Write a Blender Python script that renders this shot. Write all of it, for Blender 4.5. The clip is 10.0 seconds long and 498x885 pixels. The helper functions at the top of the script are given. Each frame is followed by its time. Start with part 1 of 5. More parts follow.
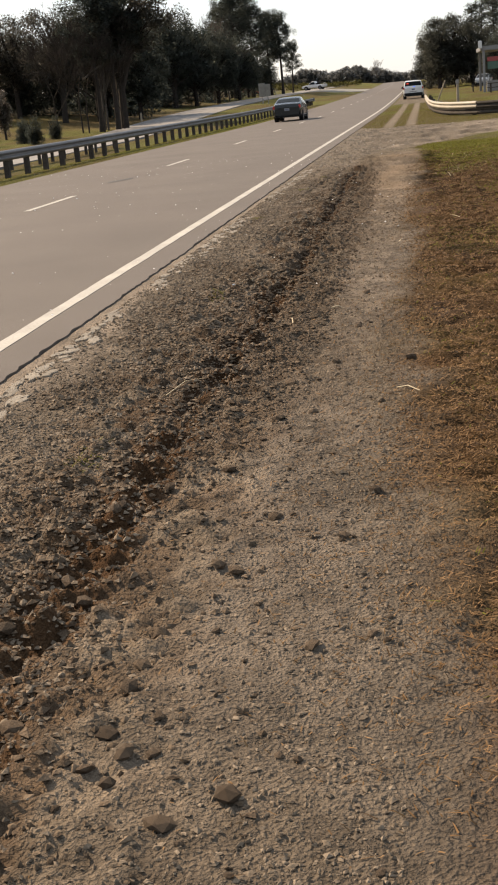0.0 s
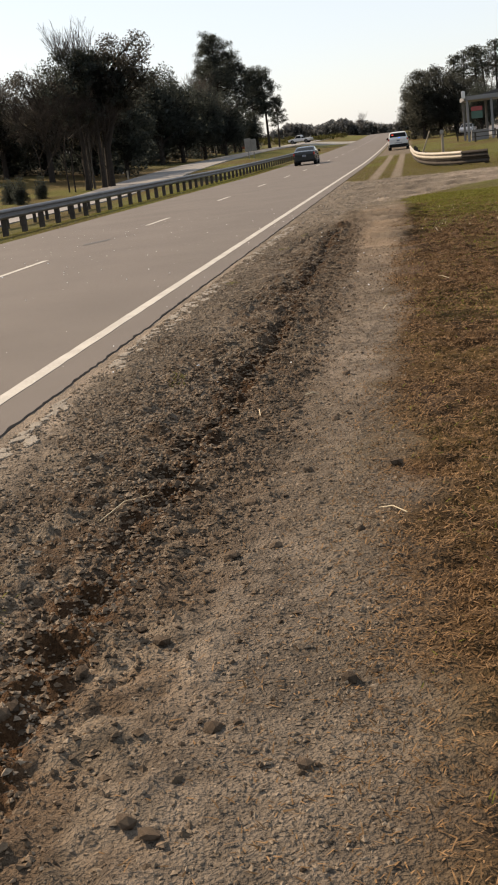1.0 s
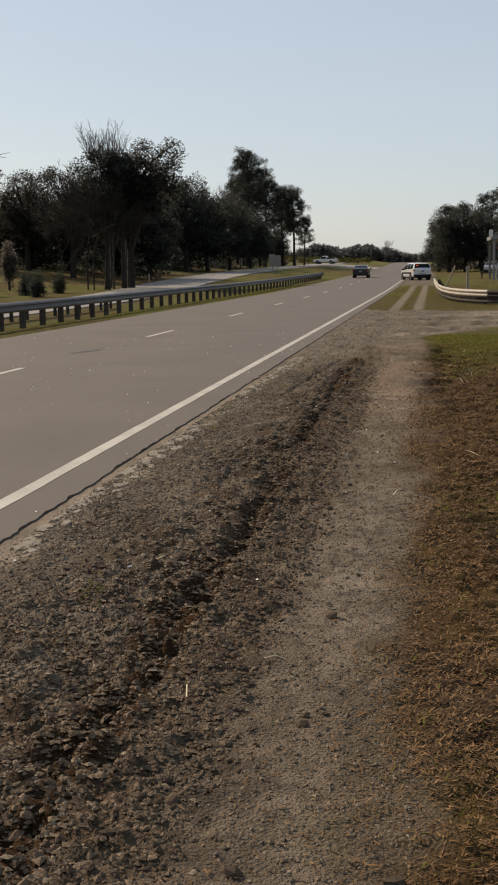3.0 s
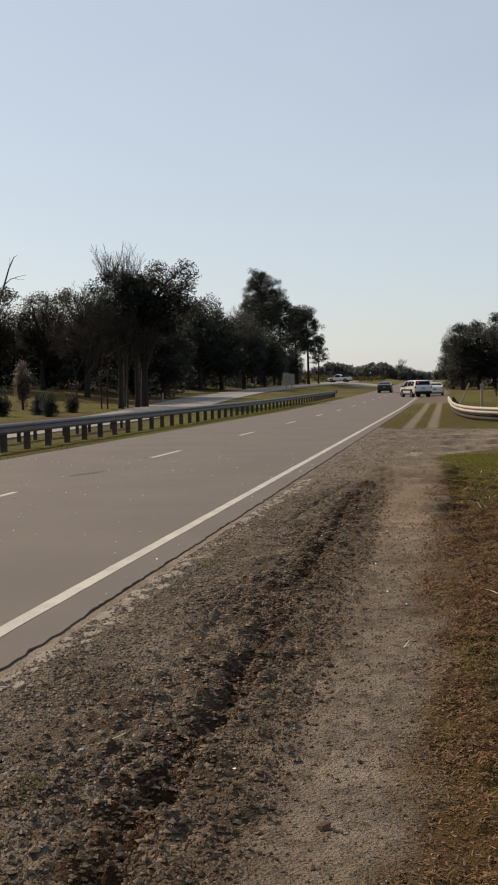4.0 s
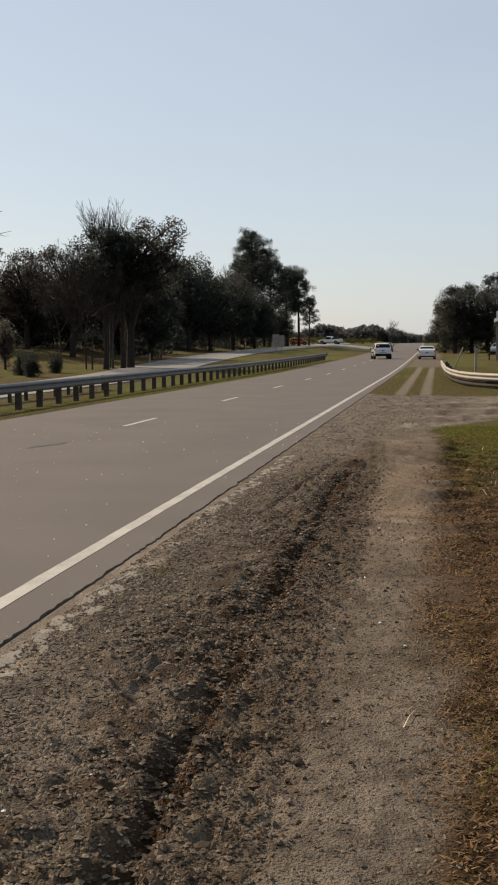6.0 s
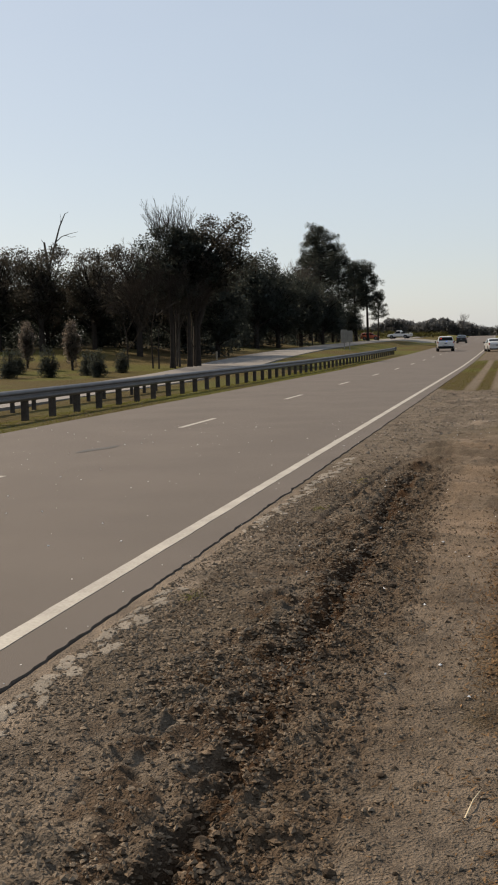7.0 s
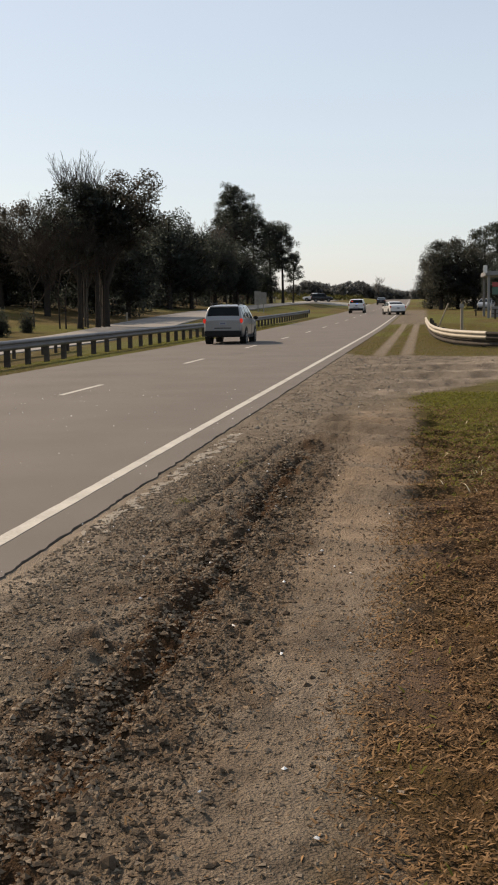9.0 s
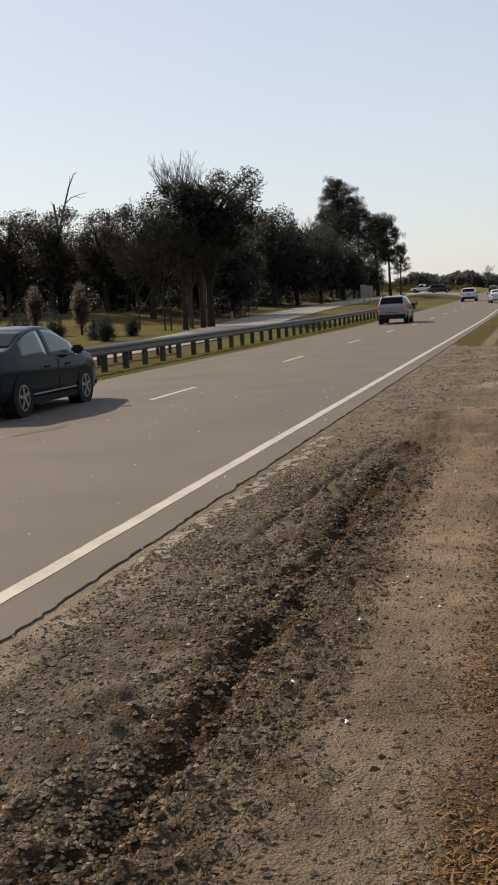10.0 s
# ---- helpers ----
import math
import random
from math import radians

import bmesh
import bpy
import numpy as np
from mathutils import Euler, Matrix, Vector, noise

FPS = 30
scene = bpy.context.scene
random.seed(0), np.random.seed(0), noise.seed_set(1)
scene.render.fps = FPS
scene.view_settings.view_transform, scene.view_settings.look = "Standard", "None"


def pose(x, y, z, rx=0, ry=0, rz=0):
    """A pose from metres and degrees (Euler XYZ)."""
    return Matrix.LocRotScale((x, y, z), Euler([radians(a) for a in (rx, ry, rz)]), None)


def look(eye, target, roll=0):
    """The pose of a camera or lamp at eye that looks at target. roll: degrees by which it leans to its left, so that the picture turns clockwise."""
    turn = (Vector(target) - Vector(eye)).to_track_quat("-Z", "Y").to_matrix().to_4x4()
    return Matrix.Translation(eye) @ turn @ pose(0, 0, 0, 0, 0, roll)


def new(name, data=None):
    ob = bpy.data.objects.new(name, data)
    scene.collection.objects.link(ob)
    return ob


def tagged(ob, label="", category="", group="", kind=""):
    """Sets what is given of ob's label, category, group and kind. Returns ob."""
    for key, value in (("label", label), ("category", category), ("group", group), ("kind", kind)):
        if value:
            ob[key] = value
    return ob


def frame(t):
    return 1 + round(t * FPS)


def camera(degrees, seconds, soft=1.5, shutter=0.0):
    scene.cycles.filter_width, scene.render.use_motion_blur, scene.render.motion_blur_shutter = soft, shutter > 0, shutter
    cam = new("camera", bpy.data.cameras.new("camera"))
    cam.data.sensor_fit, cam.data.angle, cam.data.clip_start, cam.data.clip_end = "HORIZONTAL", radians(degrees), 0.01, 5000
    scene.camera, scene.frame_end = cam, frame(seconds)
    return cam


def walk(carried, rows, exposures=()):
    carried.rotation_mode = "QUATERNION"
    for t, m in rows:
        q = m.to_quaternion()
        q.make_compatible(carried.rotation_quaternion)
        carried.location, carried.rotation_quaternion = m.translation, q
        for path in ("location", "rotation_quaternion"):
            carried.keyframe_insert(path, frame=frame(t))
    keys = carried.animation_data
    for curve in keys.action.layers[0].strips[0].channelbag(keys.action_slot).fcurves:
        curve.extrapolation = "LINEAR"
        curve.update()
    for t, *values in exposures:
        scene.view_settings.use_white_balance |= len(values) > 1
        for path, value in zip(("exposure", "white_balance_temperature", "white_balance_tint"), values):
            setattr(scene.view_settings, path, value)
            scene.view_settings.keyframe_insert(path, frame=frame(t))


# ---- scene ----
cam = camera(24.0, 10.0, soft=2.0)
PATH = [
    (0, (7.058, 0.242, 1.551), (6.736, 2.135, 0.991), -5.3),
    (0.1, (7.078, 0.351, 1.557), (6.811, 2.244, 0.969), -5.8),
    (0.2, (7.099, 0.459, 1.563), (6.862, 2.369, 1.019), -6.3),
    (0.3, (7.119, 0.568, 1.57), (6.878, 2.493, 1.084), -6.9),
    (0.4, (7.14, 0.676, 1.576), (6.848, 2.606, 1.136), -7.4),
    (0.5, (7.16, 0.785, 1.582), (6.833, 2.702, 1.114), -7.9),
    (0.6, (7.147, 0.924, 1.579), (6.78, 2.815, 1.04), -7.7),
    (0.7, (7.134, 1.063, 1.576), (6.767, 2.959, 1.058), -7.4),
    (0.8, (7.122, 1.202, 1.573), (6.743, 3.115, 1.127), -7.2),
    (0.9, (7.109, 1.341, 1.57), (6.761, 3.26, 1.129), -6.9),
    (1, (7.096, 1.48, 1.567), (6.786, 3.397, 1.09), -6.7),
    (1.1, (7.088, 1.605, 1.565), (6.78, 3.513, 1.049), -6.8),
    (1.2, (7.081, 1.731, 1.563), (6.805, 3.651, 1.075), -6.8),
    (1.3, (7.073, 1.856, 1.561), (6.822, 3.789, 1.115), -6.9),
    (1.4, (7.066, 1.982, 1.559), (6.819, 3.91, 1.09), -6.9),
    (1.5, (7.058, 2.107, 1.557), (6.757, 4.024, 1.075), -7.0),
    (1.6, (7.046, 2.269, 1.554), (6.677, 4.172, 1.061), -6.7),
    (1.7, (7.034, 2.431, 1.551), (6.64, 4.325, 1.046), -6.4),
    (1.8, (7.021, 2.592, 1.548), (6.61, 4.504, 1.126), -6.0),
    (1.9, (7.009, 2.754, 1.545), (6.607, 4.676, 1.162), -5.7),
    (2, (6.997, 2.916, 1.542), (6.642, 4.841, 1.134), -5.4),
    (2.1, (6.996, 3.048, 1.565), (6.664, 4.987, 1.201), -5.2),
    (2.2, (6.996, 3.181, 1.588), (6.678, 5.135, 1.307), -4.8),
    (2.3, (6.995, 3.313, 1.61), (6.679, 5.279, 1.418), -4.4),
    (2.4, (6.995, 3.446, 1.633), (6.673, 5.414, 1.484), -2.4),
    (2.5, (6.994, 3.578, 1.656), (6.683, 5.536, 1.395), -0.6),
    (2.6, (6.995, 3.69, 1.656), (6.673, 5.643, 1.368), -0.6),
    (2.7, (6.996, 3.802, 1.656), (6.684, 5.754, 1.354), -0.7),
    (3.8, (7.006, 5.034, 1.658), (6.687, 7.003, 1.51), -1.0),
    (3.9, (7.007, 5.146, 1.658), (6.675, 7.115, 1.545), -1.1),
    (4, (7.008, 5.258, 1.658), (6.674, 7.228, 1.563), -1.1),
    (4.2, (6.987, 5.43, 1.676), (6.705, 7.406, 1.543), -0.7),
    (4.3, (6.976, 5.516, 1.686), (6.692, 7.492, 1.565), -0.5),
    (4.5, (6.955, 5.688, 1.704), (6.701, 7.67, 1.611), -0.1),
    (4.7, (6.949, 5.925, 1.701), (6.657, 7.899, 1.56), 0.0),
    (4.8, (6.946, 6.044, 1.699), (6.636, 8.009, 1.493), 0.1),
    (5, (6.94, 6.281, 1.696), (6.578, 8.244, 1.573), 0.2),
    (5.2, (6.906, 6.519, 1.706), (6.607, 8.485, 1.5), -0.1),
    (5.3, (6.89, 6.637, 1.71), (6.603, 8.604, 1.485), -0.2),
    (5.5, (6.856, 6.875, 1.72), (6.559, 8.848, 1.575), -0.5),
    (5.6, (6.859, 6.983, 1.72), (6.561, 8.956, 1.584), -0.6),
    (5.7, (6.862, 7.091, 1.719), (6.557, 9.06, 1.55), -0.6),
    (6.8, (6.892, 8.277, 1.714), (6.519, 10.238, 1.591), -1.5),
    (6.9, (6.895, 8.385, 1.713), (6.488, 10.339, 1.578), -1.5),
    (7, (6.898, 8.493, 1.713), (6.462, 10.438, 1.548), -1.6),
    (7.2, (6.908, 8.667, 1.721), (6.461, 10.608, 1.537), -1.5),
    (7.3, (6.914, 8.754, 1.724), (6.496, 10.705, 1.583), -1.5),
    (7.5, (6.924, 8.928, 1.732), (6.504, 10.88, 1.617), -1.4),
    (7.7, (6.953, 9.121, 1.724), (6.534, 11.068, 1.542), -1.5),
    (7.8, (6.968, 9.218, 1.719), (6.565, 11.171, 1.564), -1.5),
    (8, (6.997, 9.411, 1.711), (6.592, 11.362, 1.539), -1.6),
    (8.2, (7.009, 9.628, 1.709), (6.616, 11.579, 1.51), -0.9),
    (8.3, (7.014, 9.736, 1.707), (6.614, 11.684, 1.492), -0.5),
    (8.5, (7.026, 9.953, 1.705), (6.643, 11.908, 1.529), 0.2),
    (8.7, (7.028, 10.191, 1.7), (6.709, 12.148, 1.438), -0.2),
    (8.8, (7.028, 10.311, 1.698), (6.715, 12.267, 1.426), -0.5),
    (9, (7.03, 10.549, 1.693), (6.734, 12.513, 1.46), -0.9),
    (9.2, (7.049, 10.741, 1.69), (6.738, 12.704, 1.468), -0.9),
    (9.3, (7.058, 10.837, 1.688), (6.747, 12.794, 1.42), -0.8),
    (9.5, (7.077, 11.029, 1.685), (6.714, 12.976, 1.403), -0.8),
    (9.7, (7.095, 11.272, 1.675), (6.634, 13.21, 1.505), -1.8),
    (9.8, (7.105, 11.393, 1.671), (6.672, 13.332, 1.434), -2.3),
    (10, (7.123, 11.636, 1.661), (6.639, 13.563, 1.429), -3.3),
]
walk(cam, [(t, look(eye, target, roll)) for t, eye, target, roll in PATH],
     exposures=[(0.0, 0.66, 8050, 16), (0.8, 0.54, 8000, 16), (1.5, 0.46, 7950, 16), (2.0, 0.32, 7850, 15), (2.35, 0.30, 7850, 15), (2.5, -0.04, 7680, 14), (4.0, 0.04, 7650, 14), (7.5, 0.04, 7650, 14), (9.0, 0.24, 7780, 15), (10.0, 0.19, 7780, 15)])

# ---- light ----
SUN_AZ, SUN_EL = 57.0, 38.0      # degrees to the left of the road's direction, and above the horizon
world = bpy.data.worlds.new("sky")
scene.world = world
world.use_nodes = True
wn = world.node_tree.nodes
sky = wn.new("ShaderNodeTexSky")
sky.sky_type = "NISHITA"
sky.sun_disc = False
sky.sun_elevation = radians(SUN_EL)
sky.sun_rotation = radians(-SUN_AZ)
sky.air_density, sky.dust_density, sky.ozone_density = 1.0, 0.8, 2.0
wn["Background"].inputs["Strength"].default_value = 0.11
veil = wn.new("ShaderNodeMix")        # thin bright haze over the whole sky
veil.data_type = "RGBA"
cloud = wn.new("ShaderNodeTexNoise")      # faint streaks of high cloud
cloud.inputs["Scale"].default_value, cloud.inputs["Detail"].default_value = 2.2, 5
stretch = wn.new("ShaderNodeMapping")
stretch.inputs["Scale"].default_value = (1.0, 0.6, 2.6)
spread_f = wn.new("ShaderNodeMapRange")
spread_f.inputs["From Min"].default_value, spread_f.inputs["From Max"].default_value = 0.3, 0.7
spread_f.inputs["To Min"].default_value, spread_f.inputs["To Max"].default_value = 0.46, 0.66
world.node_tree.links.new(wn.new("ShaderNodeTexCoord").outputs["Generated"], stretch.inputs["Vector"])
world.node_tree.links.new(stretch.outputs["Vector"], cloud.inputs["Vector"])
world.node_tree.links.new(cloud.outputs["Fac"], spread_f.inputs["Value"])
world.node_tree.links.new(spread_f.outputs[0], veil.inputs["Factor"])
veil.inputs["B"].default_value = (4.85, 6.2, 7.95, 1)
world.node_tree.links.new(sky.outputs["Color"], veil.inputs["A"])
world.node_tree.links.new(veil.outputs["Result"], wn["Background"].inputs["Color"])
sun = new("sun", bpy.data.lights.new("sun", "SUN"))
sun.data.energy, sun.data.angle, sun.data.color = 5.0, radians(0.6), (1.0, 0.90, 0.76)
sd = Vector((-math.sin(radians(SUN_AZ)) * math.cos(radians(SUN_EL)), math.cos(radians(SUN_AZ)) * math.cos(radians(SUN_EL)), math.sin(radians(SUN_EL))))
sun.matrix_world = look(sd * 300, (0, 0, 0))


# ---- materials ----
def mat(name, a, b, scale=8.0, rough=0.8, bump=0.0, fine=60.0, metal=0.0, attr="", spread=0.0, obj=0.0, spec=0.5, coat=0.0, deep=0.02, leafy=0.0):
    """Two colours mixed by noise at two scales; attr: a colour attribute that multiplies; spread: per-island, obj: per-object variation."""
    m = bpy.data.materials.new(name)
    m.use_nodes = True
    n, l = m.node_tree.nodes, m.node_tree.links
    p = n["Principled BSDF"]
    p.inputs["Roughness"].default_value, p.inputs["Metallic"].default_value = rough, metal
    p.inputs["Specular IOR Level"].default_value, p.inputs["Coat Weight"].default_value = spec, coat
    co = n.new("ShaderNodeTexCoord")
    big, small = n.new("ShaderNodeTexNoise"), n.new("ShaderNodeTexNoise")
    big.inputs["Scale"].default_value, small.inputs["Scale"].default_value = scale, fine
    big.inputs["Detail"].default_value = small.inputs["Detail"].default_value = 5
    for t in (big, small):
        l.new(co.outputs["Object"], t.inputs["Vector"])
    add = n.new("ShaderNodeMath")
    add.operation = "ADD"
    l.new(big.outputs["Fac"], add.inputs[0])
    l.new(small.outputs["Fac"], add.inputs[1])
    rng = n.new("ShaderNodeMapRange")
    rng.inputs["From Min"].default_value, rng.inputs["From Max"].default_value = 0.7, 1.3
    l.new(add.outputs[0], rng.inputs["Value"])
    mix = n.new("ShaderNodeMix")
    mix.data_type = "RGBA"
    mix.inputs["A"].default_value, mix.inputs["B"].default_value = (*a, 1), (*b, 1)
    l.new(rng.outputs[0], mix.inputs["Factor"])
    out = mix.outputs["Result"]
    if attr:
        at, mul = n.new("ShaderNodeVertexColor"), n.new("ShaderNodeMix")
        at.layer_name = attr
        mul.data_type, mul.blend_type = "RGBA", "MULTIPLY"
        mul.inputs["Factor"].default_value = 1.0
        l.new(out, mul.inputs["A"])
        l.new(at.outputs["Color"], mul.inputs["B"])
        out = mul.outputs["Result"]
    if spread or obj:
        src = n.new("ShaderNodeNewGeometry").outputs["Random Per Island"] if spread else n.new("ShaderNodeObjectInfo").outputs["Random"]
        r2, hs = n.new("ShaderNodeMapRange"), n.new("ShaderNodeHueSaturation")
        k = spread or obj
        r2.inputs["To Min"].default_value, r2.inputs["To Max"].default_value = 1 - k, 1 + k
        l.new(src, r2.inputs["Value"])
        l.new(r2.outputs[0], hs.inputs["Value"])
        l.new(out, hs.inputs["Color"])
        out = hs.outputs["Color"]
    l.new(out, p.inputs["Base Color"])
    if bump:
        bp = n.new("ShaderNodeBump")
        bp.inputs["Strength"].default_value, bp.inputs["Distance"].default_value = bump, deep
        l.new(small.outputs["Fac"], bp.inputs["Height"])
        l.new(bp.outputs["Normal"], p.inputs["Normal"])
    if leafy:      # light that passes through thin leaves
        tr, ms = n.new("ShaderNodeBsdfTranslucent"), n.new("ShaderNodeMixShader")
        ms.inputs[0].default_value = leafy
        l.new(out, tr.inputs["Color"])
        l.new(p.outputs[0], ms.inputs[1])
        l.new(tr.outputs[0], ms.inputs[2])
        l.new(ms.outputs[0], n["Material Output"].inputs["Surface"])
    return m


def glow(name, col, strength):
    m = bpy.data.materials.new(name)
    m.use_nodes = True
    p = m.node_tree.nodes["Principled BSDF"]
    p.inputs["Base Color"].default_value = (*col, 1)
    p.inputs["Emission Color"].default_value = (*col, 1)
    p.inputs["Emission Strength"].default_value = strength
    p.inputs["Roughness"].default_value = 0.2
    return m


M_GROUND = mat("ground_soil", (0.62, 0.62, 0.62), (1.30, 1.30, 1.30), 2.2, 0.95, 1.0, 75.0, attr="tint", spec=0.1, deep=0.05)
M_ASPHALT = mat("asphalt", (0.080, 0.067, 0.058), (0.112, 0.095, 0.082), 0.5, 0.85, 0.35, 140.0, spec=0.3)
M_OPPOSITE = mat("pale_concrete_road", (0.155, 0.144, 0.133), (0.197, 0.183, 0.168), 0.3, 0.85, 0.1, 60.0, spec=0.3)
M_LINE = mat("road_paint", (0.252, 0.235, 0.206), (0.403, 0.382, 0.336), 2.2, 0.75, 0.1, 40.0)
M_TAR = mat("tar_mark", (0.012, 0.011, 0.010), (0.03, 0.027, 0.024), 20.0, 0.7, 0.2)
M_GRAVEL = mat("gravel", (0.112, 0.085, 0.060), (0.205, 0.160, 0.116), 30.0, 0.9, 0.3, 120.0, spread=0.35, spec=0.15)
M_PALEGRAVEL = mat("pale_gravel", (0.164, 0.135, 0.105), (0.271, 0.230, 0.184), 30.0, 0.9, 0.3, 120.0, spread=0.3, spec=0.15)
M_CLOD = mat("soil_clod", (0.060, 0.041, 0.027), (0.128, 0.093, 0.064), 25.0, 0.95, 0.6, 90.0, obj=0.35, spec=0.15)
M_SLAB = mat("broken_pavement", (0.202, 0.174, 0.139), (0.286, 0.250, 0.204), 12.0, 0.9, 0.5, 80.0, obj=0.15, spec=0.2)
M_DEAD = mat("dead_grass", (0.084, 0.046, 0.020), (0.182, 0.108, 0.054), 2.0, 0.85, 0.0, 30.0, spread=0.6, spec=0.1)
M_GREEN = mat("green_grass", (0.098, 0.099, 0.017), (0.166, 0.155, 0.034), 2.0, 0.85, 0.0, 30.0, spread=0.25, spec=0.1, leafy=0.35)
M_WEED = mat("pale_weeds", (0.15, 0.155, 0.06), (0.25, 0.24, 0.12), 2.0, 0.85, 0.0, 30.0, spread=0.25, spec=0.1, leafy=0.35)
M_LEAFSCRUB = mat("scrub_leaves", (0.085, 0.088, 0.03), (0.14, 0.135, 0.055), 0.4, 0.9, 0.0, 5.0, spread=0.2, spec=0.05, leafy=0.4)
M_STRAW = mat("straw", (0.45, 0.36, 0.22), (0.62, 0.52, 0.36), 9.0, 0.8, 0.0, 60.0)
M_STEEL = mat("galvanised_steel", (0.075, 0.073, 0.074), (0.135, 0.132, 0.134), 1.5, 0.55, 0.1, 30.0, metal=0.3)
M_RAILPALE = mat("painted_rail", (0.227, 0.195, 0.148), (0.315, 0.277, 0.217), 1.5, 0.6, 0.1, 25.0)
M_POST = mat("treated_timber", (0.032, 0.027, 0.023), (0.075, 0.063, 0.053), 6.0, 0.9, 0.4, 50.0, obj=0.2, spec=0.1)
M_PALEWOOD = mat("weathered_timber", (0.210, 0.168, 0.119), (0.294, 0.245, 0.182), 5.0, 0.9, 0.3, 50.0)
M_BARK = mat("bark", (0.019, 0.015, 0.013), (0.042, 0.035, 0.030), 3.0, 0.95, 0.8, 20.0, spec=0.1)
M_TWIG = mat("bare_twigs", (0.058, 0.049, 0.042), (0.095, 0.082, 0.071), 2.0, 0.95, 0.2, 20.0, spec=0.1)
M_TWIGDARK = mat("brown_twigs", (0.024, 0.019, 0.016), (0.041, 0.033, 0.028), 2.0, 0.95, 0.2, 20.0, spec=0.1)
M_PINE = mat("pine_needles", (0.074, 0.092, 0.083), (0.120, 0.138, 0.124), 0.5, 0.9, 0.0, 3.0, spread=0.08, spec=0.03, leafy=0.22)
M_OAK = mat("brown_green_foliage", (0.095, 0.090, 0.078), (0.134, 0.128, 0.112), 0.5, 0.9, 0.0, 3.0, spread=0.08, spec=0.03, leafy=0.22)
M_CEDAR = mat("cedar_foliage", (0.082, 0.090, 0.081), (0.125, 0.133, 0.117), 0.5, 0.9, 0.0, 3.0, spread=0.10, spec=0.04, leafy=0.22)
M_PALEBUSH = mat("pale_blossom", (0.256, 0.221, 0.189), (0.333, 0.294, 0.259), 1.0, 0.9, 0.0, 5.0, spread=0.25, spec=0.1, leafy=0.4)
# distance haze is put into this leaf colour as a pale blue-grey
M_FARHAZE = mat("far_woods", (0.205, 0.221, 0.231), (0.238, 0.254, 0.261), 0.15, 0.95, 0.0, 0.8, spread=0.03, spec=0.1, leafy=0.5)
M_TYRE = mat("tyre_rubber", (0.006, 0.006, 0.006), (0.014, 0.0135, 0.013), 20.0, 0.9, 0.1, spec=0.1)
M_RIM = mat("alloy_rim", (0.22, 0.22, 0.225), (0.30, 0.30, 0.31), 9.0, 0.35, metal=0.8)
M_TRIM = mat("black_plastic", (0.008, 0.008, 0.009), (0.018, 0.018, 0.018), 12.0, 0.7, spec=0.12)
M_GLASS = mat("dark_car_glass", (0.008, 0.010, 0.011), (0.013, 0.015, 0.016), 3.0, 0.10, spec=0.04)
# paler than M_GLASS: reflected sky is put into the colour beside the tint
M_SIDEGLASS = mat("tinted_side_glass", (0.045, 0.065, 0.068), (0.075, 0.10, 0.105), 1.2, 0.06, spec=0.4)
M_SILVER = mat("silver_paint", (0.165, 0.168, 0.170), (0.20, 0.203, 0.205), 1.5, 0.32, metal=0.45, coat=0.5)
M_WHITE = mat("white_paint", (0.464, 0.464, 0.460), (0.528, 0.528, 0.520), 1.5, 0.3, coat=0.5)
M_DARKCAR = mat("dark_teal_paint", (0.003, 0.010, 0.015), (0.005, 0.015, 0.021), 1.5, 0.14, metal=0.0, coat=0.0, spec=0.07)
M_GREYCAR = mat("dark_grey_paint", (0.008, 0.009, 0.010), (0.013, 0.014, 0.016), 1.5, 0.25, metal=0.0, coat=0.2, spec=0.3)
M_REDCAR = mat("orange_red_paint", (0.42, 0.07, 0.025), (0.55, 0.10, 0.035), 1.5, 0.3, coat=0.5)
M_TAIL = mat("tail_lamp_red", (0.35, 0.012, 0.01), (0.45, 0.02, 0.015), 6.0, 0.15, coat=0.5)
M_BRAKE = glow("lit_brake_lamp", (0.70, 0.03, 0.015), 0.25)
M_BLUE = glow("blue_beacon", (0.08, 0.25, 1.0), 0.5)
M_RED = glow("red_beacon", (1.0, 0.08, 0.05), 0.4)
M_PLATE = mat("number_plate", (0.16, 0.17, 0.19), (0.22, 0.23, 0.25), 20.0, 0.5)
M_BAR = mat("plate_bars", (0.06, 0.07, 0.12), (0.09, 0.10, 0.15), 20.0, 0.6)
M_SIGNBACK = mat("sign_back_aluminium", (0.17, 0.16, 0.145), (0.25, 0.235, 0.215), 2.0, 0.6, metal=0.2)
M_CANOPY = mat("canopy_cladding", (0.13, 0.128, 0.128), (0.19, 0.186, 0.185), 1.0, 0.6)
M_ROOFDARK = mat("dark_roofing", (0.035, 0.033, 0.033), (0.06, 0.055, 0.055), 2.0, 0.85)
M_SIGNRED = mat("red_sign", (0.26, 0.04, 0.04), (0.33, 0.055, 0.05), 4.0, 0.5)
M_SIGNGREEN = mat("green_sign", (0.035, 0.085, 0.065), (0.05, 0.11, 0.085), 4.0, 0.5)
# opaque and near white: the crumbs' glints are put into the colour
M_GLASSBIT = mat("glass_crumbs", (0.80, 0.78, 0.74), (0.94, 0.92, 0.88), 30.0, 0.05, spec=1.0, spread=0.1)


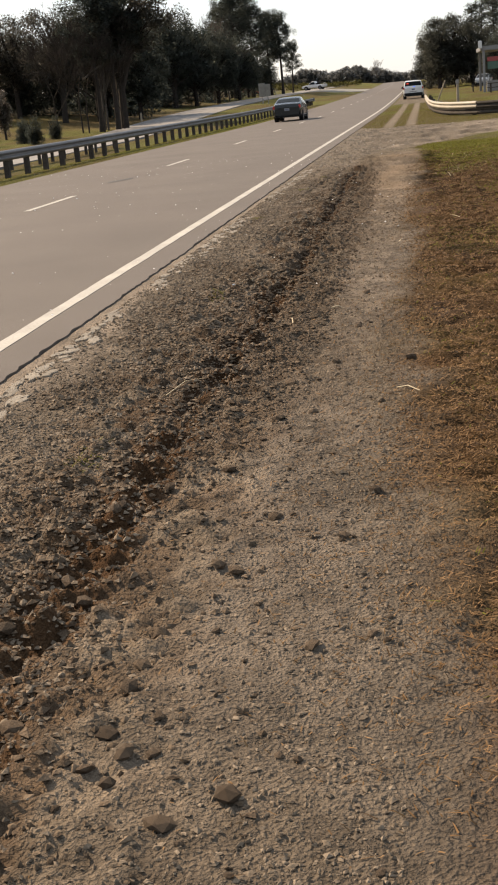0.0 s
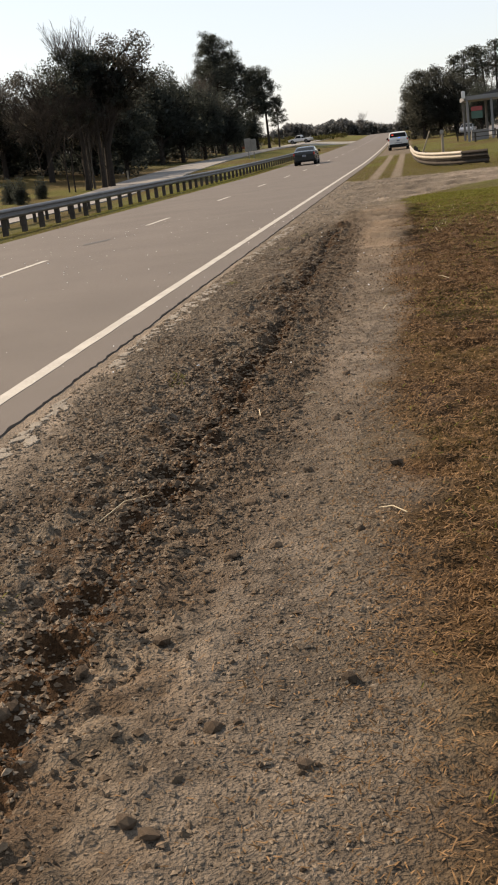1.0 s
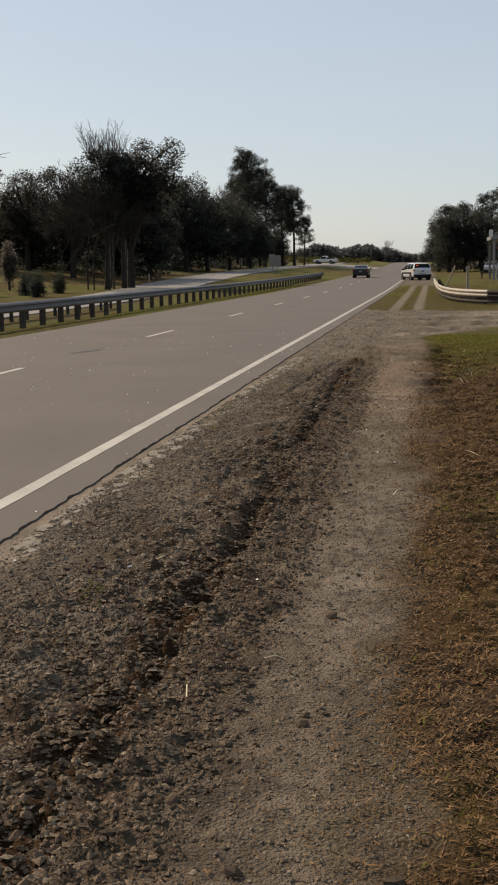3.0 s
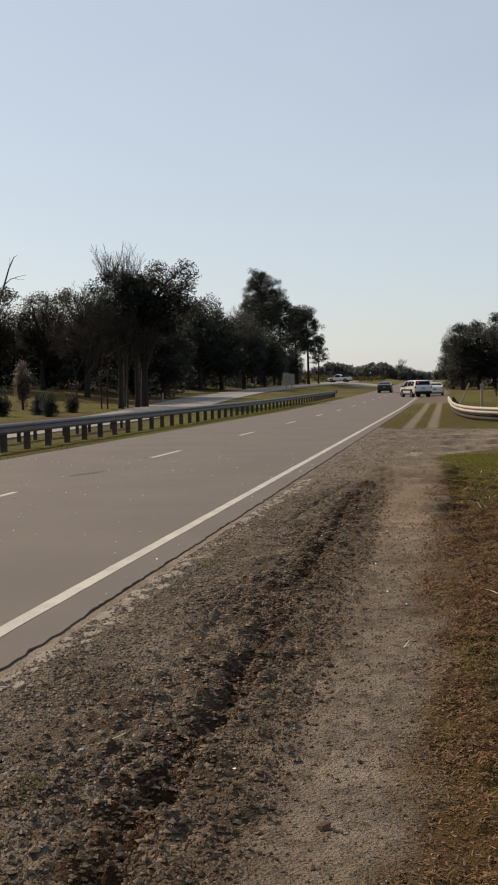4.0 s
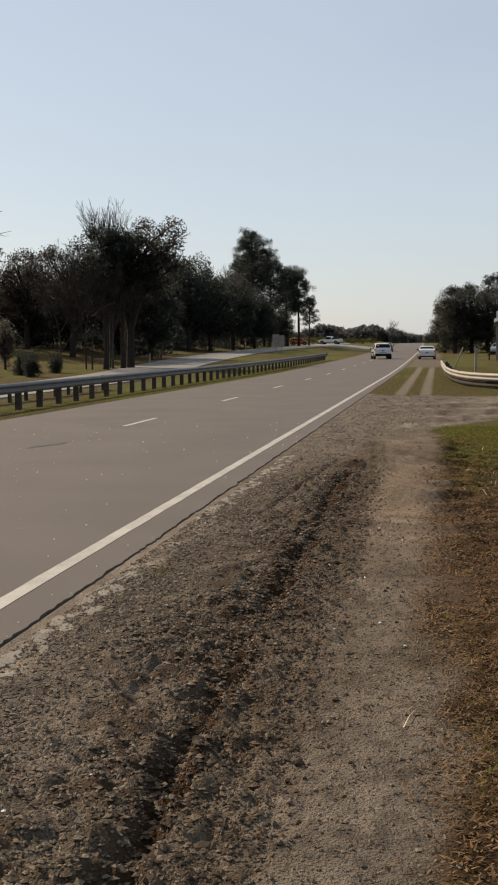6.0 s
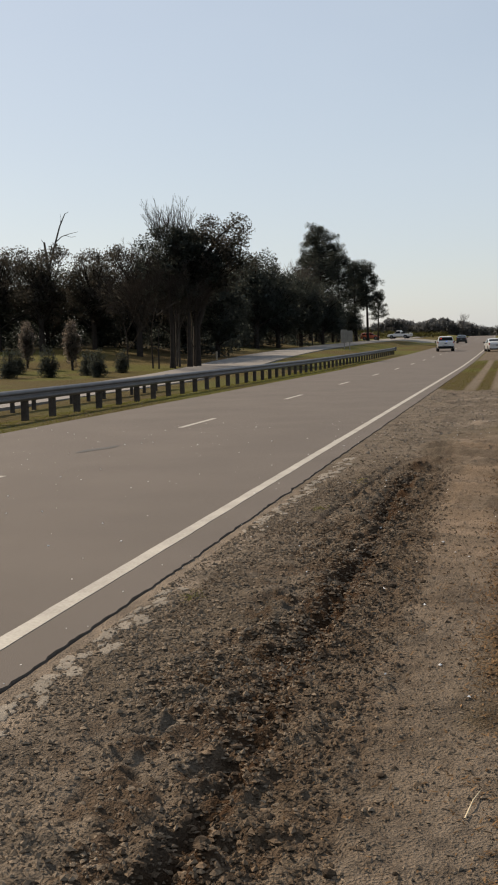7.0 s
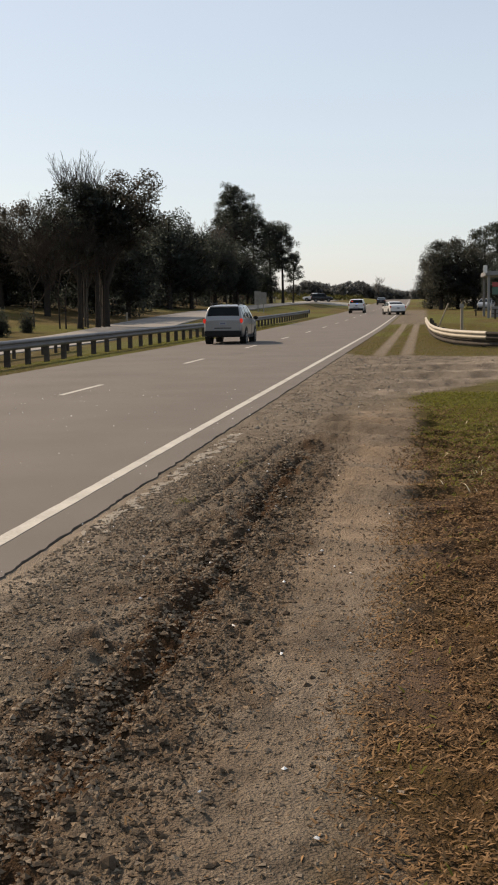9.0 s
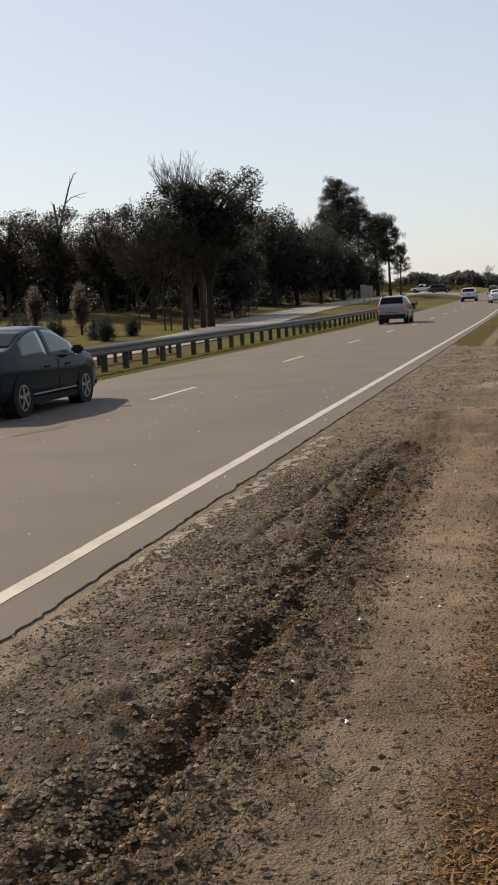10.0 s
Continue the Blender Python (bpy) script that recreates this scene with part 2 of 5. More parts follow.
# ---- mesh helpers ----
def np_mesh(name, verts, faces, material, smooth=False):
    """A mesh from numpy arrays; faces: (n, k) with one k."""
    me = bpy.data.meshes.new(name)
    verts, faces = np.asarray(verts, float), np.asarray(faces, int)
    k = faces.shape[1]
    me.vertices.add(len(verts))
    me.vertices.foreach_set("co", verts.ravel())
    me.loops.add(faces.size)
    me.loops.foreach_set("vertex_index", faces.ravel())
    me.polygons.add(len(faces))
    me.polygons.foreach_set("loop_start", np.arange(0, faces.size, k))
    me.polygons.foreach_set("use_smooth", np.full(len(faces), bool(smooth)))
    me.materials.append(material)
    me.update(calc_edges=True)
    me.validate()
    return me


def foliage(name, verts, faces, normals, material):
    """Leaves whose shading follows the round of their clump."""
    me = np_mesh(name, verts, faces, material, True)
    me.normals_split_custom_set_from_vertices(normals)
    return me


def child(name, me, parent, label="", m=None):
    ob = new(name, me)
    ob.parent = parent
    if m is not None:
        ob.matrix_basis = m
    if label:
        ob["label"] = label
    return ob


def part(name, bm, material, parent, label="", smooth=False):
    me = bpy.data.meshes.new(name)
    bmesh.ops.recalc_face_normals(bm, faces=bm.faces)
    if smooth:
        for f in bm.faces:
            f.smooth = True
    bm.to_mesh(me)
    bm.free()
    me.materials.append(material)
    return child(name, me, parent, label)


def box(x0, y0, z0, x1, y1, z1, bevel=0.0, bm=None):
    bm = bm or bmesh.new()
    made = bmesh.ops.create_cube(bm, size=1.0, matrix=Matrix.LocRotScale(((x0 + x1) / 2, (y0 + y1) / 2, (z0 + z1) / 2), None, (x1 - x0, y1 - y0, z1 - z0)))
    if bevel:
        es = {e for v in made["verts"] for e in v.link_edges}
        bmesh.ops.bevel(bm, geom=list(es), offset=bevel, segments=2, affect="EDGES")
    return bm


def loft(sections, caps=True, closed=True):
    """A bmesh skin over rings of equal length."""
    bm = bmesh.new()
    rings = [[bm.verts.new(p) for p in s] for s in sections]
    n = len(rings[0])
    for a, b in zip(rings, rings[1:]):
        for i in range(n if closed else n - 1):
            bm.faces.new((a[i], a[(i + 1) % n], b[(i + 1) % n], b[i]))
    if caps:
        bm.faces.new(rings[0])
        bm.faces.new(rings[-1])
    return bm


def smooth01(a, b, x):
    t = np.clip((np.asarray(x, float) - a) / (b - a), 0, 1)
    return t * t * (3 - 2 * t)


def lattice(seed):
    r = np.random.RandomState(seed).rand(256, 256)

    def f(x, y):
        xi, yi = np.floor(x).astype(int), np.floor(y).astype(int)
        u, v = x - xi, y - yi
        u, v = u * u * (3 - 2 * u), v * v * (3 - 2 * v)
        g = lambda i, j: r[(xi + i) & 255, (yi + j) & 255]
        return (g(0, 0) * (1 - u) + g(1, 0) * u) * (1 - v) + (g(0, 1) * (1 - u) + g(1, 1) * u) * v
    return f


N1, N2, N3, N4 = lattice(1), lattice(2), lattice(3), lattice(4)


# ---- the lie of the land ----
def road_z(y):
    y = np.asarray(y, float)
    up = 2.7 * (np.clip(y - 80, 0, 300) / 300) ** 1.3
    return up - 0.012 * np.clip(y - 385, 0, 400)


def road_x(y):
    return -2.0e-5 * np.clip(np.asarray(y, float) - 100, 0, 600) ** 2


def opposite_near(y):
    return np.interp(y, [-300, 46, 78, 120, 160, 200, 320, 700], [-11.2, -11.8, -12.6, -15.5, -16.8, -15.8, -14.0, -15])


OPP_W = 6.8


def opposite_rise(y):
    return 0.75 * smooth01(90, 210, y) - 0.36 * smooth01(145, 90, y)


def rut_x(y):
    return 5.80 - 0.012 * np.clip(y - 12, 0, 30) + 0.05 * (N1(y * 0.35, y * 0 + 3.3) - 0.5)


def drive_mask(x, y):
    """The dirt drive that leaves the road to the right."""
    front = np.interp(x, [4.4, 5.2, 6.6, 9.6, 14, 40], [24, 27, 32, 38, 40.5, 43]) + 1.2 * (N2(x * 0.6, y * 0.2) - 0.5)
    back = np.interp(x, [4.4, 5.6, 10.4, 14, 40], [51, 48.6, 48, 48, 50]) + 1.0 * (N3(x * 0.6, y * 0.2) - 0.5)
    return smooth01(-0.7 - 3.5 * smooth01(7.2, 5.5, x), 0.7 + 2.5 * smooth01(7.2, 5.5, x), y - front) * smooth01(-0.7, 0.7, back - y) * smooth01(4.1, 4.3, x)


def land_z(x, y):
    """The ground's height."""
    x, y = np.asarray(x, float), np.asarray(y, float)
    z = road_z(y)
    xr = x - road_x(y)
    near, far = opposite_near(y), opposite_near(y) - OPP_W
    under = smooth01(-3.95, -3.65, xr) * smooth01(4.36, 4.28, xr)
    z = z - 0.12 * under
    right = smooth01(4.26, 4.32, xr)
    z = z - right * 0.013 + right * 0.8 * smooth01(10, 30, xr) * smooth01(60, 110, y)
    left = smooth01(-3.65, -3.8, xr)
    swale = np.exp(-((x - (near - 4.0) / 2) / 1.6) ** 2)
    z = z - left * (0.05 + 0.22 * swale * smooth01(260, 200, y))
    z = z + left * opposite_rise(y) * smooth01(-4.5, near + 0.5, x)
    on = smooth01(near + 0.15, near - 0.1, x) * smooth01(far - 0.15, far + 0.1, x)
    z = z - 0.10 * on
    z = z + 1.5 * smooth01(far - 1.5, far - 17, x) * smooth01(84, 136, y)
    return z


# ground sheet: fine beside the path, coarse to the horizon
gx = np.concatenate([[-3000, -1500, -700, -400, -250, -160], np.arange(-110, -36, 6.0), np.arange(-36, -10, 1.2), np.arange(-10, -3.6, 0.4),
                     [-3.6, -2, 0, 2, 3.6, 4.2], np.arange(4.26, 7.4, 0.021), np.arange(7.4, 9.2, 0.045), np.arange(9.25, 12, 0.15), np.arange(12, 20, 0.4), np.arange(20, 40, 2.0), [45, 60, 90, 150, 300, 700, 1500, 3000]])
gy = np.concatenate([[-3000, -1200, -500, -250, -150, -90, -50, -25], np.arange(-16, 0, 0.5), np.arange(0, 2.2, 0.2), np.arange(2.2, 14, 0.023), np.arange(14, 22, 0.042), np.arange(22, 30, 0.05), np.arange(30, 34, 0.09),
                     np.arange(34, 50, 0.16), np.arange(50, 60, 0.5), np.arange(60, 140, 1.6), np.arange(140, 420, 6.0), [430, 460, 500, 560, 640, 760, 1000, 1500, 3000]])
X, Y = np.meshgrid(gx, gy)
Z = land_z(X, Y)
fine = smooth01(4.42, 4.6, X) * smooth01(9.2, 8.6, X) * smooth01(0.5, 2.0, Y) * smooth01(60, 30, Y)
rutd = X - rut_x(Y)
drive = drive_mask(X, Y)
wob = N2(X * 1.4, Y * 0.5)
rut_w = smooth01(0.125, 0.02, np.abs(rutd + 0.10 * (N4(X * 3, Y * 2.2) - 0.5))) * (1 - drive) * smooth01(27, 22, Y)
churn = smooth01(1.05, 0.15, np.abs(rutd + 0.12 + 0.25 * (wob - 0.5))) * (1 - drive) * smooth01(28, 22, Y)
U, V = 0.83 * X + 0.56 * Y, 0.83 * Y - 0.56 * X      # turned, so that no grain follows the road
rough_n = (N1(U * 16, V * 16) - 0.5) * 0.022 + (N2(U * 33, V * 33) - 0.5) * 0.018 + (N3(X * 7, Y * 7) - 0.5) * 0.025
soft_n = (N1(V * 22, U * 22) - 0.5) * 0.011 + (N3(U * 41, V * 47) - 0.5) * 0.010 + (N2(X * 1.6, Y * 1.6) - 0.5) * 0.02
clumps = np.maximum(0, N4(X * 9, Y * 9) - 0.5) * 0.10 + np.maximum(0, N1(U * 19 + 5, V * 19) - 0.55) * 0.07
Z = Z + fine * (soft_n * (0.35 + 0.65 * smooth01(18, 12, Y)) + (0.25 + 1.15 * churn) * rough_n * smooth01(6.75, 6.2, X) + churn * clumps)
Z = Z - fine * rut_w * (0.35 + 0.65 * smooth01(7, 12, Y)) * (0.024 + 0.058 * smooth01(0.2, 0.7, N3(X * 0.6, Y * 0.9)) * (0.35 + 1.1 * N1(X * 9, Y * 7))) + fine * rut_w * rough_n * 1.9
Z = Z - smooth01(4.36, 4.40, X) * 0.010 * np.exp(-((X - 4.425 - 0.02 * (N2(X, Y * 3) - 0.5)) / 0.03) ** 2) * N1(X * 2, Y * 4) * smooth01(40, 25, Y) + fine * np.exp(-((rutd + 0.22) / 0.075) ** 2) * 0.012 * (1 - drive) * smooth01(24, 20, Y) * N2(X * 5, Y * 4)
# tussocks of the verge
Z = Z + smooth01(6.85, 7.25, X) * smooth01(9.2, 8.8, X) * smooth01(2.2, 3.2, Y) * smooth01(30, 25, Y) * ((N1(U * 8 + 3, V * 8) - 0.5) * 0.050 + (N2(U * 19, V * 19 + 7) - 0.5) * 0.034)
# a narrower tyre furrow beside the rut
furrow = np.exp(-((X - 5.14 - 0.053 * (Y - 21)) / 0.05) ** 2) * smooth01(18.5, 20.5, Y) * smooth01(26, 24, Y)
Z = Z - furrow * 0.045
# ripples where tyres cross into the drive
Z = Z + fine * 0.115 * np.maximum(-0.25, 1 - 2.3 * np.abs(np.sin(Y * 2.7 + 0.9 * X + 4 * N1(X * 0.9, Y * 0.8)))) * (0.35 + 0.9 * N2(X * 1.3, Y * 1.6)) * smooth01(16, 21, Y) * smooth01(31, 28, Y) * smooth01(5.3, 5.8, X) * smooth01(7.6, 6.9, X)
for k, (c, w) in enumerate(((34.5, 0.5), (37.5, 0.45), (41.0, 0.5))):
    Z = Z - drive * 0.075 * np.exp(-((Y - c - 0.35 * (X - 6) - 0.8 * (N2(X * 0.5, Y * 0 + k) - 0.5)) / w) ** 2) * smooth01(4.8, 6.0, X)
    Z = Z + drive * 0.06 * np.exp(-((Y - c - 0.75 - 0.35 * (X - 6) - 0.8 * (N2(X * 0.5, Y * 0 + k) - 0.5)) / (w * 0.5)) ** 2) * smooth01(4.8, 6.0, X)
Z = Z + drive * smooth01(4.5, 5.0, X) * ((N1(X * 3, Y * 3) - 0.5) * 0.05 + (N2(X * 7, Y * 5) - 0.5) * 0.035)

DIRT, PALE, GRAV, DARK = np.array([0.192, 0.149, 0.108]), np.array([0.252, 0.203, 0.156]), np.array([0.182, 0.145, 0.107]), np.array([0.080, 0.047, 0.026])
DEADG, GREENG, RED, BROWNB = np.array([0.092, 0.048, 0.021]), np.array([0.108, 0.104, 0.022]), np.array([0.150, 0.098, 0.072]), np.array([0.15, 0.10, 0.042])


def lay(base, col, w):
    return base + (col - base) * w[..., None]


C = np.ones(X.shape + (3,)) * GREENG
C = lay(C, DEADG, smooth01(0.35, 0.65, N1(X * 0.23, Y * 0.12)) * 0.55)
gedge = 6.86 + 0.22 * (N2(X * 0.8, Y * 0.6) - 0.5) + 0.25 * smooth01(6, 2, Y)
side = smooth01(4.1, 4.2, X) * smooth01(34, 27, Y)
green_w = np.clip(smooth01(21, 28.5, Y + 6 * (N3(X * 0.6, Y * 0.3) - 0.5)) + 0.40 * smooth01(0.40, 0.70, N3(X * 1.1 + 3, Y * 0.4)) * smooth01(5, 9, Y) * smooth01(6.9, 7.3, X), 0, 1) * smooth01(-1, 2, X)
C = lay(C, DEADG, side * (1 - 0.8 * green_w) * smooth01(6.4, 6.9, X) * (0.75 + 0.25 * N1(X * 2, Y * 2)))
C = C * (1 - 0.45 * side * smooth01(0.5, 0.75, N2(X * 5 + 2, Y * 3.2)) * smooth01(6.5, 7.0, X))[..., None]
C = lay(C, RED, side * smooth01(0.5, 0.8, N2(X * 1.1 + 9, Y * 0.7)) * 0.5 * smooth01(6.3, 6.8, X) * smooth01(7.4, 7.0, X))
mixed = smooth01(10, 6, Y)      # dirt and dead grass run into one another near the start
soil = side * smooth01(0.14 + 0.16 * mixed, -0.14 - 0.28 * mixed, X - gedge + 0.3 * (N4(X * 4, Y * 2.4) - 0.5))
C = lay(C, DIRT, soil)
C = lay(C, PALE, soil * smooth01(0.25, 0.6, rutd) * (0.35 + 0.65 * smooth01(0.3, 0.7, N1(X * 1.7, Y * 0.9))))
C = lay(C, GRAV, soil * smooth01(0.1, -0.2, rutd) * 0.9)
C = lay(C, PALE, soil * smooth01(0.52, 0.72, N3(X * 1.5 + 5, Y * 0.55)) * smooth01(0.2, -0.3, rutd) * 0.8)
C = lay(C, PALE * 1.30, side * smooth01(0.22, 0.04, X - 4.45 - 0.16 * N2(X * 2, Y * 1.1)))
C = C * (1 - 0.28 * fine * smooth01(0.45, 0.75, N3(X * 19, Y * 14)) * soil - 0.22 * fine * soil * smooth01(0.5, 0.8, N4(X * 3.1, Y * 2.3)))[..., None]
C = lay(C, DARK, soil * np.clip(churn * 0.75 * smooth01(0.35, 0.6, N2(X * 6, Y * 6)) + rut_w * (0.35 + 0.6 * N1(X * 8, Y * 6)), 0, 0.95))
verge = smooth01(4.38, 4.6, X) * smooth01(44, 52, Y) * smooth01(108, 98, Y + 6 * (wob - 0.5))
for c in (5.55, 6.45):
    C = lay(C, PALE, verge * smooth01(0.30, 0.10, np.abs(X - c)) * 0.85)
pull = smooth01(4.3, 4.6, X) * smooth01(7.6, 6.9, X) * smooth01(96, 103, Y + 5 * (wob - 0.5)) * smooth01(190, 170, Y)
C = lay(C, GRAV * 0.95, pull)
tracks = np.maximum.reduce([np.exp(-((Y - c - 0.35 * (X - 6)) / 0.55) ** 2) for c in (33.0, 36.0, 39.3, 43.0)])
C = lay(C, lay(np.ones(X.shape + (3,)) * (GRAV * np.array([1.22, 1.24, 1.28])), PALE * 1.35, np.clip(tracks * smooth01(5.0, 6.5, X) * 1.0 + 0.75 * smooth01(7.0, 9.5, X), 0, 1) * (0.45 + 0.55 * N1(X * 0.5, Y * 0.9))), drive)
C = C * (1 - drive * (0.2 * smooth01(0.45, 0.8, N3(X * 2.3, Y * 1.7)) + 0.2 * smooth01(0.5, 0.8, N2(X * 6, Y * 4))))[..., None]
C = lay(C, PALE * np.array([1.06, 0.98, 0.90]), smooth01(14, 19, Y) * smooth01(31, 28.5, Y) * smooth01(0.25, 0.6, rutd) * smooth01(7.15, 6.8, X) * (0.35 + 0.65 * smooth01(0.3, 0.6, N2(X * 1.2, Y * 2.2))))
C = lay(C, GRAV * np.array([1.2, 1.2, 1.22]), smooth01(17, 24, Y) * smooth01(30, 27, Y) * smooth01(4.1, 4.3, X) * smooth01(0.1, -0.35, rutd) * (0.4 + 0.6 * N1(X * 1.5, Y * 0.8)))
C = lay(C, DARK, furrow * 0.8)
# rut core: wet brown soil, with the bank's shade painted into it
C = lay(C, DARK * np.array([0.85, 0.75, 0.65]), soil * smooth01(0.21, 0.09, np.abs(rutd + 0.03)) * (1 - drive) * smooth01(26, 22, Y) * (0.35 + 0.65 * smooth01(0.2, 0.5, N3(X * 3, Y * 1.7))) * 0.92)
C = C * (1 + soil * smooth01(0.15, 0.35, rutd) * (0.10 * smooth01(8, 10, Y) - 0.16 * smooth01(7.5, 5.5, Y) * smooth01(0.45, 0.8, rutd) + 0.18 * smooth01(7.5, 5.5, Y) * smooth01(0.7, 0.4, rutd)) + 0.42 * soil * smooth01(7.0, 5.0, Y) * smooth01(0.4, 0.15, rutd))[..., None]
lot = smooth01(14.5, 17, X) * smooth01(118, 128, Y) * smooth01(330, 300, Y) * smooth01(60, 50, X)
C = lay(C, np.array([0.33, 0.32, 0.31]), lot)
bank = smooth01(-17, -21, X) * smooth01(-40, -30, X) * smooth01(112, 122, Y) * smooth01(170, 150, Y)
C = lay(C, BROWNB, bank * (0.6 + 0.4 * N1(X * 0.3, Y * 0.3)))
cross = smooth01(232, 238, Y) * smooth01(272, 266, Y) * smooth01(-18.5, -17.5, X) * smooth01(-3.3, -3.9, X) * 0.9
C = lay(C, np.array([0.30, 0.29, 0.27]), cross)
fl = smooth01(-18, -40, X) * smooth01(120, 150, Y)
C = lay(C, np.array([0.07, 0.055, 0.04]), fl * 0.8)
nxg, nyg = len(gx), len(gy)
idx = np.arange(nxg * nyg).reshape(nyg, nxg)
quads = np.stack([idx[:-1, :-1], idx[:-1, 1:], idx[1:, 1:], idx[1:, :-1]], -1).reshape(-1, 4)
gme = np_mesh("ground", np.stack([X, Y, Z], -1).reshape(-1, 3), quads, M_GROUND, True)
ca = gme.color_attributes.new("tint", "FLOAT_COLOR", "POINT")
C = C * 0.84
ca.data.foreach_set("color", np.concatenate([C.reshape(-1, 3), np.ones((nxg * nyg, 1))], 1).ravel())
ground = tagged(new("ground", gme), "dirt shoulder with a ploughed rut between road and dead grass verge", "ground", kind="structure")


def ground_at(x, y):
    """Height of the built sheet, bilinear."""
    x, y = np.asarray(x, float), np.asarray(y, float)
    i = np.clip(np.searchsorted(gx, x) - 1, 0, nxg - 2)
    j = np.clip(np.searchsorted(gy, y) - 1, 0, nyg - 2)
    u, v = (x - gx[i]) / (gx[i + 1] - gx[i]), (y - gy[j]) / (gy[j + 1] - gy[j])
    return (Z[j, i] * (1 - u) + Z[j, i + 1] * u) * (1 - v) + (Z[j + 1, i] * (1 - u) + Z[j + 1, i + 1] * u) * v


# ---- roads ----
def strip(name, xa, xb, ys, lift, material, skirt=0.14, cols=9, raise_=None):
    """A slab that follows the land between two edge curves."""
    ys = np.asarray(ys, float)
    a, b = xa(ys), xb(ys)
    base = road_z(ys) + (raise_(ys) if raise_ else 0)
    ring = [np.stack([a, ys, base + lift - skirt], 1)]
    for k in np.linspace(0, 1, cols):
        ring.append(np.stack([a + (b - a) * k, ys, base + lift], 1))
    ring.append(np.stack([b, ys, base + lift - skirt], 1))
    v = np.stack(ring, 1)
    n, m = v.shape[:2]
    ii = np.arange(n * m).reshape(n, m)
    q = np.stack([ii[:-1, :-1], ii[:-1, 1:], ii[1:, 1:], ii[1:, :-1]], -1).reshape(-1, 4)
    return np_mesh(name, v.reshape(-1, 3), q, material)


road_ys = np.concatenate([[-400, -100, -30, -10], np.arange(0, 30, 0.07), np.arange(30, 70, 0.3), np.arange(70, 430, 5.0), [450, 500, 600]])
ragged = lambda y: 4.355 + road_x(y) + (0.018 * (N1(y * 1.3, y * 0 + 7.7) - 0.5) + 0.026 * (N2(y * 5, y * 0 + 1.2) - 0.5) + 0.030 * (N3(y * 14, y * 0) - 0.5))
road = tagged(new("road", strip("road", lambda y: -3.62 + road_x(y) + 0.04 * (N2(y * 0.7, y * 0) - 0.5), ragged, road_ys, 0.0, M_ASPHALT)),
              "grey asphalt carriageway with a broken edge, two lanes", "road", kind="structure")
opp_ys = np.concatenate([[-400, -100], np.arange(-50, 420, 4.0), [450, 600]])
opposite = tagged(new("road", strip("opposite_road", lambda y: opposite_near(y) - OPP_W, opposite_near, opp_ys, -0.02, M_OPPOSITE, 0.2, 5, opposite_rise)),
                  "pale opposite carriageway beyond the median", "road", kind="structure")
line_edge = lambda s: (lambda y: 3.95 + s + road_x(y) + 0.012 * (N3(y * 4, y * 0 + s * 40) - 0.5))
child("edge_line", strip("edge_line", line_edge(-0.065), line_edge(0.065), np.concatenate([[-100, -10], np.arange(0, 40, 0.15), np.arange(40, 400, 4.0)]), 0.004, M_LINE, 0.003, 2), road, "white edge line")
for k in range(-3, 26):
    y0 = 20.55 + 12.03 * k
    child("lane_dash", strip("lane_dash", lambda y: road_x(y) - 0.06 + 0.012 * (N1(y * 5, y * 0 + k) - 0.5), lambda y: road_x(y) + 0.06 + 0.012 * (N2(y * 5, y * 0 + k) - 0.5),
                                 np.linspace(y0, y0 + 3.0, 14), 0.004, M_LINE, 0.003, 2), road, "worn white lane dash")
for (mx, my, ang, ln, w) in ((-0.06, 27.6, 12, 1.5, 0.26), (0.55, 51.5, 30, 0.7, 0.16)):
    s = np.linspace(-0.5, 0.5, 12)
    pts = np.stack([mx + math.sin(radians(ang)) * s * ln + 0.03 * np.sin(s * 9), my + math.cos(radians(ang)) * s * ln], 1)
    hw = w / 2 * (1 - (2 * s) ** 2) + 0.004
    zz = road_z(pts[:, 1]) + 0.005
    v = np.concatenate([np.stack([pts[:, 0] - hw, pts[:, 1], zz], 1), np.stack([pts[:, 0] + hw, pts[:, 1], zz], 1)])
    child("tar_mark", np_mesh("tar_mark", v, np.array([[i, i + 12, i + 13, i + 1] for i in range(11)]), M_TAR), road, "dark scrape across the asphalt")


# ---- guardrails ----
W_PROFILE = [(0.0, 0.31), (0.05, 0.285), (0.075, 0.245), (0.075, 0.215), (0.02, 0.175), (0.02, 0.135), (0.075, 0.095), (0.075, 0.065), (0.05, 0.025), (0.0, 0.0)]


def w_beam(name, path, bottom, side, material, parent, label):
    """Corrugated rail along a plan path; side: +1 bulges to the right of the path's way."""
    path = [Vector(p) for p in path]
    secs = []
    for i, p in enumerate(path):
        d = (path[min(i + 1, len(path) - 1)] - path[max(i - 1, 0)]).normalized()
        r = Vector((d.y, -d.x, 0)) * side
        front = [p + r * a + Vector((0, 0, bottom + z)) for a, z in W_PROFILE]
        back = [p + r * (a - 0.012) + Vector((0, 0, bottom + z)) for a, z in reversed(W_PROFILE)]
        secs.append(front + back)
    return part(name, loft(secs), material, parent, label)


def rail_post(parent, x, y, z0, z1, w, d, material, share={}):
    key = (round(z1 - z0, 2), w, d, material.name)
    if key not in share:
        bm = box(-w / 2, -d / 2, -0.25, w / 2, d / 2, z1 - z0, 0.008)
        me = bpy.data.meshes.new("post")
        bm.to_mesh(me)
        bm.free()
        me.materials.append(material)
        share[key] = me
    return child("post", share[key], parent, m=pose(x, y, z0, rz=random.uniform(-3, 3)))


